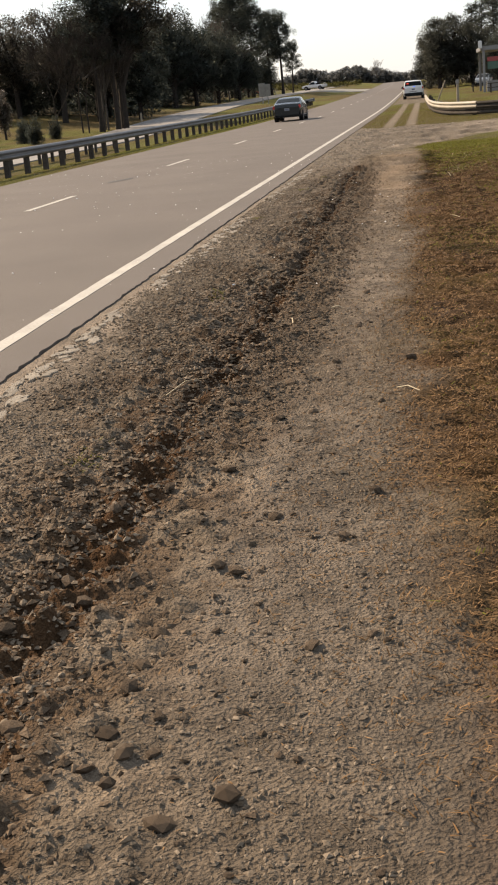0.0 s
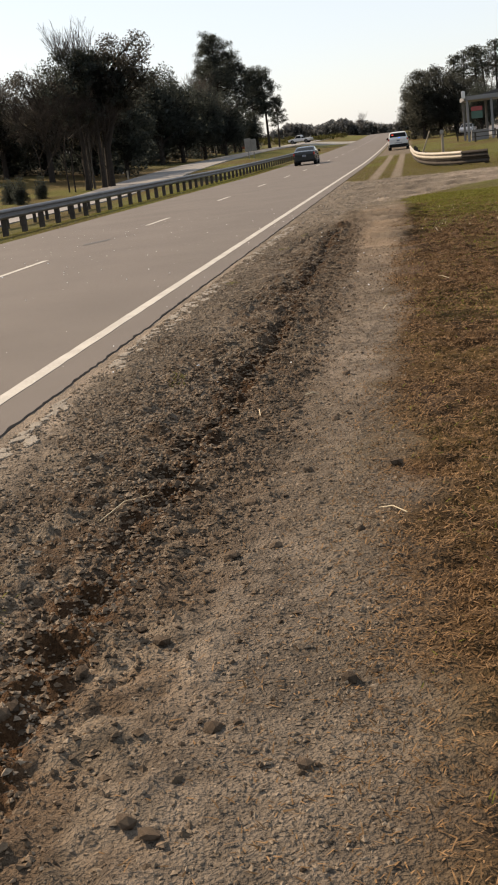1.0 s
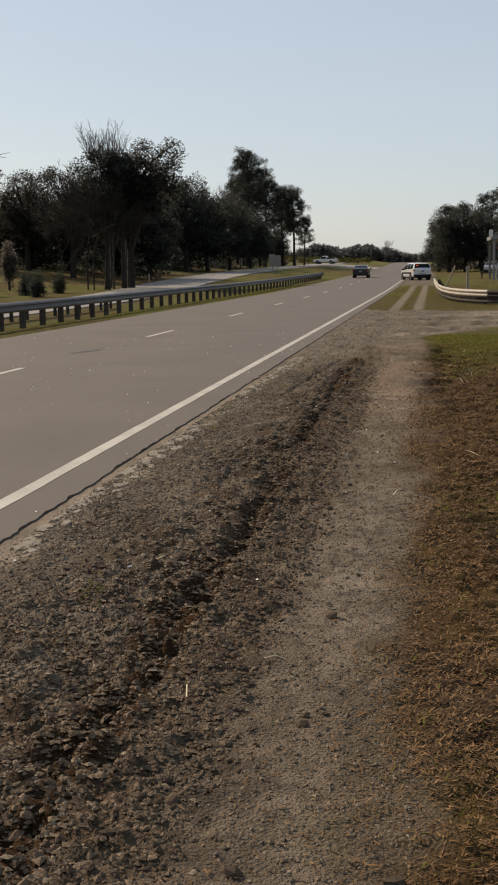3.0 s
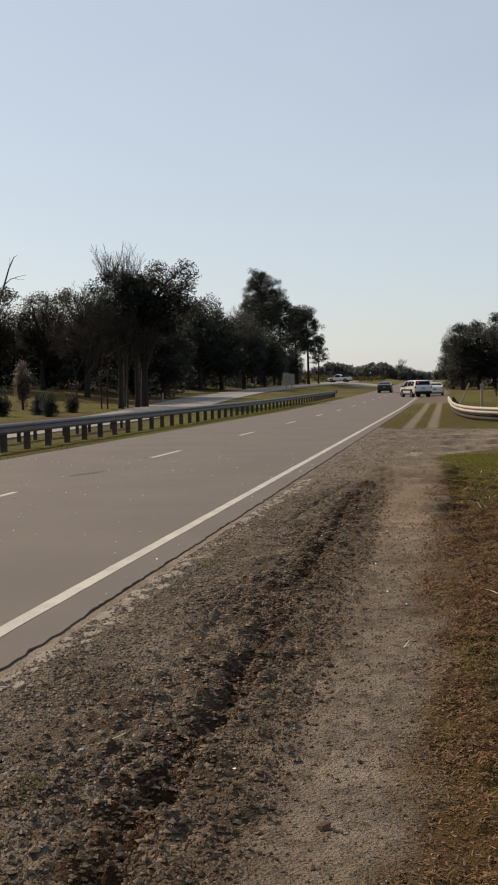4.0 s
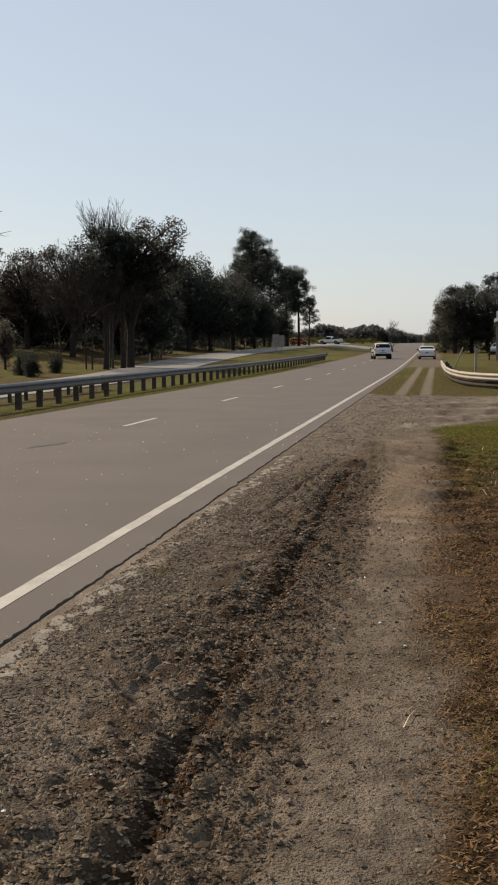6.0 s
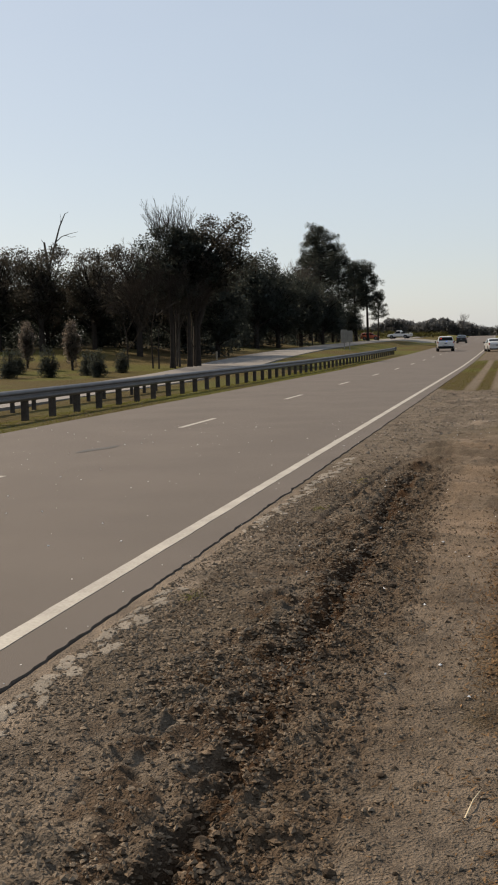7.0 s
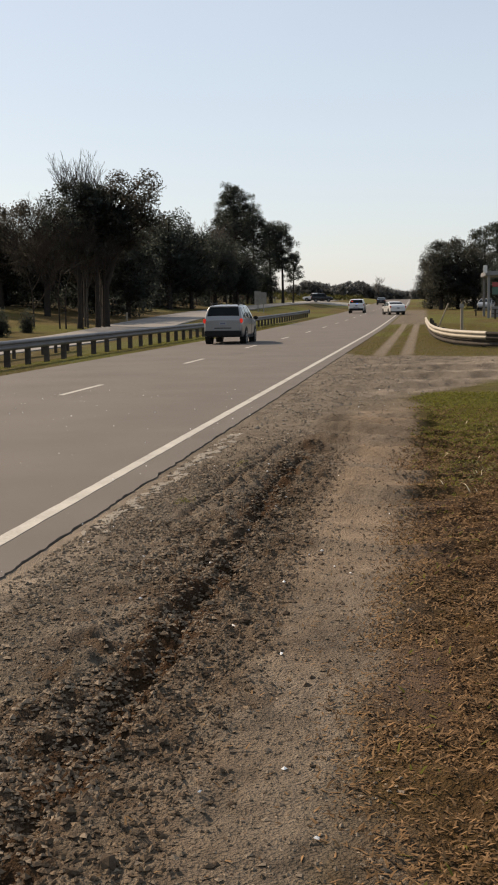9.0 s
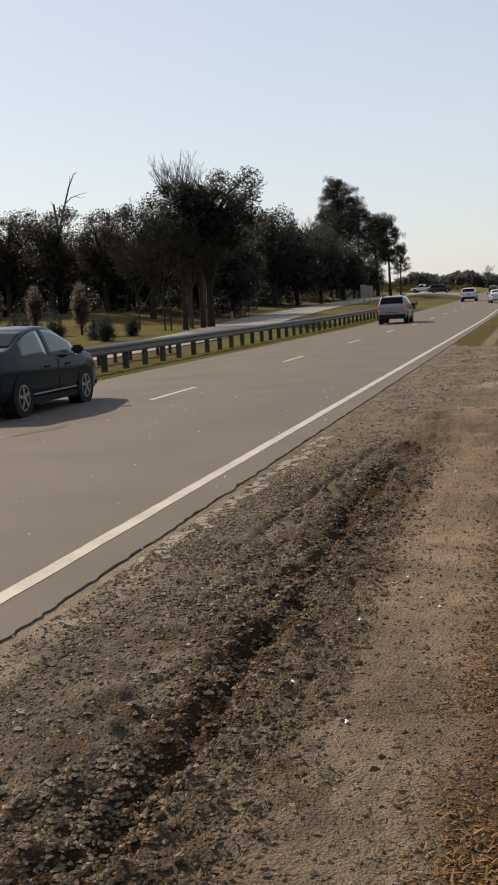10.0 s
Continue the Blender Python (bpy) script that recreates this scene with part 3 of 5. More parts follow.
RAIL_X = -5.42
median_rail = tagged(new("guardrail"), "long weathered steel guardrail on timber posts along the median", "guardrail")
rail_pts = [(RAIL_X + 0.10 * smooth01(110, 139, y), y, float(road_z(y))) for y in np.concatenate([[-60, -20], np.arange(0, 140, 3.81)])]
w_beam("rail", rail_pts, 0.43, 1, M_STEEL, median_rail, "corrugated galvanised rail")
end = rail_pts[-1]
part("end_shoe", box(end[0] - 0.06, end[1], end[2] + 0.36, end[0] + 0.12, end[1] + 0.5, end[2] + 0.80, 0.04), M_STEEL, median_rail, "blunt rail end")
y = 41.1 - 1.905 * 25
while y < 139:
    gz = float(land_z(RAIL_X - 0.15, y))
    rail_post(median_rail, RAIL_X - 0.16, y, round(gz, 2), round(float(road_z(y)) + 0.72, 2), 0.15, 0.2, M_POST)
    y += 1.905

far_rail = tagged(new("guardrail"), "weathered steel guardrail beside the opposite carriageway", "guardrail")
far_pts = [(-10.3, y, float(land_z(-10.3, y))) for y in (-60, -30, 0, 12, 24, 36, 48, 58, 64, 66.2)]
w_beam("rail", far_pts, 0.42, -1, M_STEEL, far_rail, "corrugated galvanised rail")
part("end_shoe", box(-10.4, 66.2, far_pts[-1][2] + 0.38, -10.16, 66.7, far_pts[-1][2] + 0.78, 0.04), M_STEEL, far_rail, "blunt rail end")
for k in range(34):
    gz = float(land_z(-10.15, 65.8 - 1.905 * k))
    rail_post(far_rail, -10.14, 65.8 - 1.905 * k, round(gz, 2), round(gz + 0.72, 2), 0.12, 0.16, M_POST)

drive_rail = tagged(new("guardrail"), "short pale curved guardrail beside the dirt drive", "guardrail")
corner = [(9.3, 54.6), (8.8, 55.6), (8.2, 57.6), (7.8, 60.5), (7.5, 65.0), (7.3, 70.0), (7.18, 76.0), (7.12, 81.5)]
cp = [(a, b, float(land_z(a, b)) + 0.02 + 0.22 * float(smooth01(66, 81, b))) for a, b in corner]
# added dark band: stands in for the shade gap below the cream rail
w_beam("rub_rail", [(a + 0.06, b + 0.04, z) for a, b, z in cp], 0.03, -1, M_POST, drive_rail, "dark lower band added for the shade under the rail")
w_beam("rail", cp, 0.29, -1, M_RAILPALE, drive_rail, "faded cream corrugated rail")
tail_pts = [(a, b, float(land_z(a, b)) + 0.02) for a, b in ((10.35, 53.7), (9.9, 54.05), (9.3, 54.62))]
# the same added shade band below the end section
w_beam("rub_rail", [(a + 0.06, b + 0.04, z) for a, b, z in tail_pts], 0.03, -1, M_POST, drive_rail, "dark lower band added for the shade under the rail")
# this end lies in shade, which its dark material carries as colour
w_beam("rail", tail_pts, 0.27, -1, M_POST, drive_rail, "end section with its shade put into a dark colour")
for a, b in ((10.15, 54.1), (9.1, 55.4), (8.05, 59.0), (7.72, 63.0), (7.5, 67.0), (7.42, 71.0), (7.34, 75.0), (7.28, 79.0)):
    gz = float(land_z(a, b))
    rail_post(drive_rail, a + 0.13, b + 0.05, round(gz, 2), round(gz + 0.60 + 0.2 * float(smooth01(66, 81, b)), 2), 0.16, 0.16, M_POST)

marker_post = tagged(new("marker_post"), "weathered pale timber post standing in the verge grass", "post")
zb = float(land_z(9.15, 79.5))
bm = bmesh.new()
bmesh.ops.create_cone(bm, cap_ends=True, segments=10, radius1=0.10, radius2=0.085, depth=1.6, matrix=pose(9.15, 79.5, zb + 0.6))
part("pole", bm, M_PALEWOOD, marker_post)
part("cap", box(9.03, 79.38, zb + 1.34, 9.27, 79.62, zb + 1.6, 0.03), M_SIGNBACK, marker_post, "grey box on the post head")
stay = tagged(new("leaning_stake"), "thin leaning timber stake behind the curved rail", "stake")
bm = bmesh.new()
bmesh.ops.create_cone(bm, cap_ends=True, segments=8, radius1=0.05, radius2=0.04, depth=1.9, matrix=pose(8.05, 80.5, zb + 0.75, 0, 22, 0))
part("pole", bm, M_PALEWOOD, stay)


# ---- trees ----
def tube(points, radii, seg=6):
    pts, vs, fs = [np.array(p, float) for p in points], [], []
    for i, p in enumerate(pts):
        d = pts[min(i + 1, len(pts) - 1)] - pts[max(i - 1, 0)]
        d = d / (np.linalg.norm(d) + 1e-9)
        u = np.cross(d, [0.3, 0.9, 0.1])
        u = u / (np.linalg.norm(u) + 1e-9)
        w = np.cross(d, u)
        for k in range(seg):
            a = 2 * math.pi * k / seg
            vs.append(p + radii[i] * (math.cos(a) * u + math.sin(a) * w))
    for i in range(len(pts) - 1):
        for k in range(seg):
            fs.append((i * seg + k, i * seg + (k + 1) % seg, (i + 1) * seg + (k + 1) % seg, (i + 1) * seg + k))
    return vs, fs


class Wood:
    def __init__(self):
        self.v, self.f = [], []

    def add(self, points, radii, seg=6):
        v, f = tube(points, radii, seg)
        o = len(self.v)
        self.v += v
        self.f += [tuple(a + o for a in q) for q in f]

    def mesh(self, name, material):
        return np_mesh(name, np.array(self.v), np.array(self.f), material, True)


def leaf_cloud(rng, centres, sizes, per, leaf, flat=0.6):
    """Small bent leaf sprays round clump centres."""
    out, away = [], []
    for c, s in zip(centres, sizes):
        n = max(4, int(per * s * s))
        d = rng.normal(size=(n, 3))
        d /= np.linalg.norm(d, axis=1)[:, None] + 1e-9
        d *= (rng.rand(n, 1) ** 0.45) * s
        d[:, 2] *= flat
        out.append(np.array(c) + d)
        away.append(d / s)
    p = np.concatenate(out)
    n = len(p)
    a, b = rng.normal(size=(n, 3)), rng.normal(size=(n, 3))
    a /= np.linalg.norm(a, axis=1)[:, None]
    b = np.cross(a, b)
    b /= np.linalg.norm(b, axis=1)[:, None] + 1e-9
    L = leaf * (0.6 + 0.9 * rng.rand(n, 1))
    v = np.stack([p - a * L * 0.6, p + b * L * 0.42, p + a * L, p - b * L * 0.42], 1).reshape(-1, 3)
    f = np.arange(4 * n).reshape(n, 4)
    away = np.concatenate(away) + 0.35 * rng.normal(size=(n, 3)) + np.array([0, 0, 0.15])
    away /= np.linalg.norm(away, axis=1)[:, None] + 1e-9
    turn = np.einsum("ij,ij->i", np.cross(a, b), away) < 0
    f[turn] = f[turn][:, ::-1]
    return v, f, np.repeat(away, 4, axis=0)


def pine(seed, h, crown, spread, per=26, leaf=0.34, clump=1.0, material=None, count=34, lean=0.03):
    """Tall pine: bare lower trunk, ragged crown of needle tufts on limbs."""
    rng = np.random.RandomState(seed)
    w = Wood()
    lx, ly = rng.uniform(-lean, lean, 2) * h
    axis = lambda t: np.array([lx * t * t + 0.15 * math.sin(5 * t + seed), ly * t * t, h * t])
    ts = np.linspace(0, 1, 10)
    w.add([axis(t) - np.array([0, 0, 0.3 if t == 0 else 0]) for t in ts], [0.024 * h * (1 - 0.88 * t) + 0.02 for t in ts], 9)
    cs, ss = [], []
    for i in range(count):
        t = crown + (1 - crown) * ((i + rng.rand()) / count)
        shape = (math.sin(math.pi * min(1, 0.18 + 0.80 * (t - crown) / (1 - crown))) ** 0.55)
        ln = spread * shape * rng.uniform(0.55, 1.05)
        az = i * 2.4 + rng.uniform(-0.6, 0.6)
        base = axis(t)
        tip = base + np.array([math.cos(az) * ln, math.sin(az) * ln, rng.uniform(-0.05, 0.45) * ln])
        mid = (base + tip) / 2 + np.array([0, 0, -0.08 * ln])
        w.add([base, mid, tip], [0.006 * h * (1.15 - t) + 0.02, 0.004 * h * (1.15 - t) + 0.015, 0.012], 5)
        for k in np.linspace(0.45, 1.0, max(2, int(ln / 0.9))):
            cs.append(base + (tip - base) * k + rng.normal(size=3) * 0.28)
            ss.append(clump * rng.uniform(0.55, 1.1))
    for k in range(7):
        cs.append(axis(1.0) + rng.normal(size=3) * np.array([0.6, 0.6, 0.35]) - np.array([0, 0, 0.5]))
        ss.append(clump * rng.uniform(0.7, 1.0))
    v, f, nv = leaf_cloud(rng, cs, ss, per, leaf)
    return w.mesh("trunk", M_BARK), foliage("crown", v, f, nv, material or M_PINE)


def loblolly(seed, h, crown, spread, limbs):
    """Old pine: tall clean trunk, few heavy limbs that carry separate pads of needles, with sky between them."""
    rng = np.random.RandomState(seed)
    w = Wood()
    lx, ly = rng.uniform(-0.025, 0.025, 2) * h
    axis = lambda t: np.array([lx * t * t + 0.012 * h * math.sin(4 * t + seed), ly * t * t, h * t])
    ts = np.linspace(0, 0.97, 12)
    w.add([axis(t) - np.array([0, 0, 0.3 if t == 0 else 0]) for t in ts], [0.017 * h * (1 - 0.84 * t) + 0.02 + (0.10 if t == 0 else 0) for t in ts], 10)
    cs, ss = [], []
    for i in range(limbs):
        u = (i + rng.rand()) / limbs
        t = crown + (0.97 - crown) * u
        ln = spread * (0.45 + 0.62 * math.sin(math.pi * min(1.0, 0.10 + 0.86 * u)) ** 0.8) * rng.uniform(0.55, 1.08) * (1 - 0.35 * u * u)
        az = i * 2.4 + rng.uniform(-0.7, 0.7)
        base = axis(t)
        tip = base + np.array([math.cos(az) * ln, math.sin(az) * ln, rng.uniform(0.05, 0.42) * ln])
        mid = (base + tip) / 2 + np.array([rng.uniform(-0.2, 0.2), rng.uniform(-0.2, 0.2), -0.10 * ln])
        w.add([base, mid, tip], [0.007 * h * (1.2 - t) + 0.02, 0.005 * h * (1.2 - t) + 0.015, 0.014], 5)
        for k in range(rng.randint(5, 9)):
            c = mid + (tip - mid) * rng.uniform(0.25, 1.08) + rng.normal(size=3) * np.array([0.55, 0.55, 0.42]) * (0.5 + 0.12 * spread)
            cs.append(c)
            ss.append(rng.uniform(0.45, 0.92) * (0.62 + 0.1 * spread))
            if k % 2 == 0:
                w.add([mid + (tip - mid) * 0.4, c], [0.025, 0.010], 4)
    for k in range(9):
        cs.append(axis(0.97) + rng.normal(size=3) * np.array([0.7, 0.7, 0.4]))
        ss.append(rng.uniform(0.6, 0.95))
    v, f, nv = leaf_cloud(rng, cs, ss, 170, 0.12, 0.85)
    return w.mesh("trunk", M_BARK), foliage("crown", v, f, nv, M_PINE)


def broad(seed, h, spread, base, material, per=24, leaf=0.32, clump=1.1, count=80, dense=0.5, lean=0.0):
    """Spreading or bushy tree: forked limbs and a full crown of clumps in an uneven oval."""
    rng = np.random.RandomState(seed)
    w = Wood()
    top = np.array([rng.uniform(-0.6, 0.6) + lean * 0.45, rng.uniform(-0.6, 0.6), h * 0.72])
    w.add([np.array([0, 0, -0.3]), np.array([0.05, 0, h * 0.25]), top * 0.6, top], [0.028 * h, 0.022 * h, 0.014 * h, 0.03], 9)
    cs, ss = [], []
    for i in range(count):
        d = rng.normal(size=3)
        d /= np.linalg.norm(d)
        r = rng.rand() ** (1 - dense) if dense < 1 else 1
        bump = 0.78 + 0.4 * noise.noise(Vector(d * 1.7) + Vector((seed, 0, 0)))
        c = np.array([d[0] * spread * r * bump, d[1] * spread * r * bump, base + (h - base) * (0.5 + 0.5 * d[2] * r * bump)])
        c[0] += lean * max(0.0, c[2] / h - 0.25)
        cs.append(c)
        ss.append(clump * rng.uniform(0.6, 1.15))
        if i % 3 == 0:
            st = np.array([0.0, 0, max(0.5, c[2] * 0.55)])
            w.add([st, (st + c) / 2 + np.array([0, 0, 0.1 * h * rng.rand()]), c], [0.009 * h, 0.006 * h, 0.012], 5)
    v, f, nv = leaf_cloud(rng, cs, ss, per, leaf, 0.75)
    return w.mesh("trunk", M_BARK), foliage("crown", v, f, nv, material)


def bare(seed, h, levels=5, kids=3, angle=0.5, material=None, first=0.34, thick=0.016):
    """Leafless tree: forking limbs down to fine twigs."""
    rng = np.random.RandomState(seed)
    w = Wood()

    def grow(p, d, ln, r, lev):
        side = rng.normal(size=3) * 0.12
        q = p + d * ln * 0.5 + side * ln * 0.4
        e = p + d * ln + side * ln * 0.3
        w.add([p, q, e], [r, r * 0.8, r * 0.62], 7 if lev > 3 else (5 if lev > 1 else 3))
        if lev == 0:
            return
        for k in range(kids):
            nd = d + rng.normal(size=3) * angle + np.array([0, 0, 0.18])
            nd /= np.linalg.norm(nd)
            grow(e if k < 2 else q, nd, ln * rng.uniform(0.55, 0.82), max(0.014, r * 0.58), lev - 1)
    grow(np.array([0, 0, -0.2]), np.array([0.03, 0.02, 1.0]), h * first, thick * h, levels)
    return w.mesh("trunk", material or M_TWIG)


def plant(name, meshes, x, y, label, category="tree", rz=0.0, s=1.0, sink=0.05, tilt=0.0):
    t = tagged(new(name), label, category)
    z = float(land_z(x, y)) - sink
    t.matrix_basis = pose(x, y, z, tilt, 0, rz) @ Matrix.Diagonal((s, s, s, 1))
    for me in meshes:
        child(me.name.split(".")[0], me, t)
    return t


P_TALL = loblolly(11, 20.8, 0.53, 4.4, 42)
P_TALL2 = loblolly(8, 15.5, 0.45, 3.3, 33)
P_LAWN = loblolly(19, 13.6, 0.55, 3.3, 17)
P_LAWN2 = loblolly(26, 13.4, 0.52, 3.1, 22)
P_THIN = pine(15, 14.5, 0.62, 2.4, count=26, per=55, leaf=0.19, clump=0.9)
B_OAK = broad(5, 14.5, 4.2, 4.6, M_OAK, count=210, per=120, leaf=0.115, clump=0.95, dense=0.6, lean=4.2)
B_OAK2 = broad(9, 12, 4.4, 1.8, M_OAK, count=160, per=115, leaf=0.115, clump=1.02, dense=0.6)
B_DARK = broad(12, 9.5, 4.0, 0.4, M_PINE, count=180, per=100, leaf=0.125, clump=1.05, dense=0.6)
B_CEDAR = broad(17, 11.5, 3.6, -1.0, M_CEDAR, count=200, per=105, leaf=0.125, clump=1.05, dense=0.65)
B_SHRUB = broad(23, 2.45, 0.85, -1.0, M_PINE, count=170, per=480, clump=0.33, leaf=0.05, dense=0.6)
B_PALE = broad(29, 4.4, 0.85, 0.2, M_PALEBUSH, count=170, per=260, clump=0.42, leaf=0.085, dense=0.6)
T_BARE, T_BARE2 = bare(31, 14.5, 7, 3, 0.25, thick=0.009), bare(37, 13.0, 6, 3, 0.30, thick=0.010)
T_BROWN = bare(41, 14.5, 7, 3, 0.36, M_TWIGDARK, thick=0.008)
w = Wood()
w.add([(0, 0, -0.2), (0.1, 0, 5), (-0.15, 0, 9.2), (-0.45, 0, 11.6)], [0.24, 0.19, 0.15, 0.10], 8)
w.add([(-0.1, 0, 8.6), (0.55, 0, 10.8), (1.3, 0.1, 13.2), (1.9, 0.1, 14.4), (2.3, 0.1, 14.6)], [0.13, 0.11, 0.08, 0.045, 0.02], 6)
w.add([(0.75, 0, 11.5), (1.5, 0, 12.1), (2.4, 0, 12.35), (3.3, 0, 12.5)], [0.06, 0.045, 0.03, 0.015], 5)
w.add([(1.9, 0, 12.2), (2.5, 0.1, 12.0), (3.0, 0.1, 12.05)], [0.03, 0.02, 0.012], 5)
w.add([(1.35, 0.1, 13.3), (1.5, 0, 13.9), (1.45, 0, 14.4)], [0.035, 0.022, 0.012], 5)
w.add([(-0.4, 0, 11.3), (-0.75, 0, 11.9)], [0.05, 0.02], 5)
T_SNAG = w.mesh("trunk", M_TWIG)

L_PINE = "tall dark loblolly pine with a ragged high crown"
L_OAK = "broad tree with brownish-green foliage at the lawn's edge"
L_DARK = "dense dark evergreen tree in the wood's edge"
L_BARE = "leafless grey tree with fine upper twigs"
for x, y, s, r in ((-26.8, 222, 1.0, 0), (-30.0, 228, 0.76, 120), (-28.8, 236, 0.9, 60)):
    plant("pine_tree", P_TALL, x, y, L_PINE, rz=r, s=s)
for x, y, s, r in ((-23.2, 243, 1.02, 40), (-25.0, 232, 1.10, 200), (-24.3, 250, 0.85, 320), (-21.2, 247, 1.02, 100), (-19.6, 252, 0.66, 230)):
    plant("pine_tree", P_TALL2, x, y, L_PINE, rz=r, s=s)
# the pair of trunks at the lawn's edge, with the leafless trees beside them
plant("pine_tree", P_LAWN, -22.7, 110, "old pine with a stout dark trunk beside the lawn", rz=75, s=0.88)
plant("pine_tree", P_LAWN2, -21.3, 111.2, "old pine with a stout dark trunk beside the lawn", rz=160, s=0.92)
plant("oak_tree", B_OAK, -21.2, 113, L_OAK, s=1.0)
for x, y, s, r in ((-22.6, 112, 0.88, 60), (-21.9, 114, 0.92, 300), (-23.3, 113.6, 0.84, 75)):
    plant("bare_tree", [T_BARE], x, y, L_BARE, rz=r, s=s)
for x, y, s, r in ((-24.4, 109.6, 0.72, 70), (-21.0, 111.8, 0.68, 300), (-27.2, 111, 0.66, 190), (-23.6, 108.8, 0.68, 20), (-22.2, 109.2, 0.62, 100)):
    plant("bare_tree", [T_BROWN], x, y, "leafless brown tree before the wood", rz=r, s=s)
plant("bare_tree", [T_SNAG], -46.2, 140, "dead snag with two bare broken limbs", s=1.14, sink=0.75)
for x, y, s, r in ((-31.2, 127, 1.08, 50), (-28.4, 131, 1.04, 200), (-37.6, 131, 1.0, 140), (-42.5, 128, 1.06, 250), (-48.5, 130, 1.06, 20), (-54.5, 131, 1.1, 90)):
    plant("oak_tree", B_OAK2, x, y, L_OAK, rz=r, s=s)
for x, y, s, r in ((-25.0, 136, 1.1, 0), (-30.0, 141, 1.15, 110), (-35.0, 138, 1.05, 210), (-40.5, 140, 1.1, 300), (-46.0, 138, 1.1, 60), (-52.0, 136, 1.1, 10), (-58.0, 138, 1.1, 100),
                   (-28.0, 171, 1.5, 130), (-26.3, 178, 1.28, 80), (-24.3, 186, 1.25, 25), (-27.5, 198, 1.3, 185), (-24.2, 207, 1.15, 95), (-31.5, 176, 1.5, 15),
                   (-30.5, 212, 1.3, 145), (-36.5, 182, 1.5, 35), (-42, 180, 1.5, 275), (-34.0, 205, 1.4, 215), (-29.0, 250, 1.0, 70), (-25.8, 229, 0.95, 10), (-23.9, 240, 0.85, 260), (-28.5, 226, 1.0, 300)):
    plant("evergreen_tree", B_DARK, x, y, L_DARK, rz=r, s=s)
for x, y, s, r in ((-25.6, 190, 1.05, 0), (-29.0, 196, 1.12, 70), (-24.8, 200, 0.95, 170)):
    plant("bare_tree", [T_BARE2], x, y, L_BARE, rz=r, s=s)
for x, y, s in ((-23.3, 92, 1.0), (-25.6, 96, 0.95), (-24.4, 101, 0.9), (-27.6, 93, 1.15), (-30.5, 92, 1.1), (-32.4, 98, 1.0), (-26.9, 101, 0.85)):
    tagged(plant("shrub", B_SHRUB, x, y, "dark rounded evergreen shrub on the lawn", "shrub", rz=x * 40, s=s), group="shrubs on the lawn")
for x, y, s in ((-29.9, 104, 1.0), (-34.5, 105, 0.95), (-37.8, 104, 1.0)):
    tagged(plant("blossom_tree", B_PALE, x, y, "small pale blossoming tree in front of the wood", "tree", rz=x * 30, s=s), group="small pale trees")
for x, y, hgt, m in ((-23.1, 128.0, 0.9, M_PALEWOOD), (-28.0, 146.0, 0.8, M_WHITE)):
    mk = tagged(new("lawn_marker"), "short marker stake on the lawn", "stake")
    z = float(land_z(x, y))
    part("stake", box(x - 0.09, y - 0.09, z - 0.2, x + 0.09, y + 0.09, z + hgt, 0.02), m, mk)
# thicket that closes the wood below the crowns
rng = np.random.RandomState(63)
cs, ss = [], []
for i in range(1500):
    y = rng.uniform(137, 162) if i < 950 else rng.uniform(172, 262)
    x = rng.uniform(-70, -26.5) if i < 950 else rng.uniform(-60, -26.5) + 2.5 * smooth01(200, 240, y)
    cs.append((x, y, float(land_z(x, y)) + rng.uniform(0.05, 1.0) ** 1.2 * (6.6 if i < 950 else 4.8)))
    ss.append(rng.uniform(0.8, 1.3))
v, f, nv = leaf_cloud(rng, cs, ss, 70, 0.19, 0.9)
tagged(new("thicket", foliage("thicket", v, f, nv, M_PINE)), "dark tangled thicket under the wood's edge", "thicket", kind="stuff")
# wood across the parking lot
for x, y, s, r in ((9.3, 178, 0.98, 0), (11.8, 182, 1.02, 100), (8.0, 186, 0.82, 200), (14.0, 178, 0.86, 60), (17.0, 185, 0.8, 20)):
    plant("cedar_tree", B_CEDAR, x, y, "dense dark cedar at the edge of the roadside wood", rz=r, s=s)
for x, y, s, r in ((14.6, 200, 0.80, 0), (16.4, 203, 0.84, 70), (18.2, 199, 0.86, 140), (19.8, 204, 0.85, 210), (21.6, 200, 0.88, 280), (23.4, 204, 0.85, 30), (25.2, 200, 0.86, 100), (27.2, 205, 0.88, 10), (29.5, 201, 0.86, 190), (32, 204, 0.88, 50), (35, 201, 0.86, 120), (39, 204, 0.9, 0)):
    plant("pine_tree", P_THIN, x, y, "slender pine with a bare trunk and thin crown", rz=r, s=s)
for x, y, s, r in ((20.9, 207, 0.95, 0), (25.5, 208, 0.95, 70), (29.0, 207, 0.95, 160), (16.3, 206, 0.85, 160), (23.0, 209, 0.95, 200), (32.5, 208, 0.95, 20)):
    plant("bare_tree", [T_BARE2], x, y, L_BARE, rz=r, s=s)
plant("evergreen_tree", B_DARK, 15.8, 150, "dark evergreen standing behind the roadside canopy", rz=40, s=0.66)
for x, y, s, r in ((21, 212, 0.75, 0), (26, 215, 0.8, 120), (32, 212, 0.8, 240), (39, 210, 0.9, 30)):
    plant("evergreen_tree", B_DARK, x, y, L_DARK, rz=r, s=s)
rng = np.random.RandomState(64)
cs, ss = [], []
for i in range(330):
    x, y = rng.uniform(7.5, 42), rng.uniform(186, 214)
    if x > 18 and y < 196:
        continue
    cs.append((x, y, float(land_z(x, y)) + rng.uniform(0.0, 1.0) ** 1.3 * 3.6))
    ss.append(rng.uniform(0.8, 1.3))
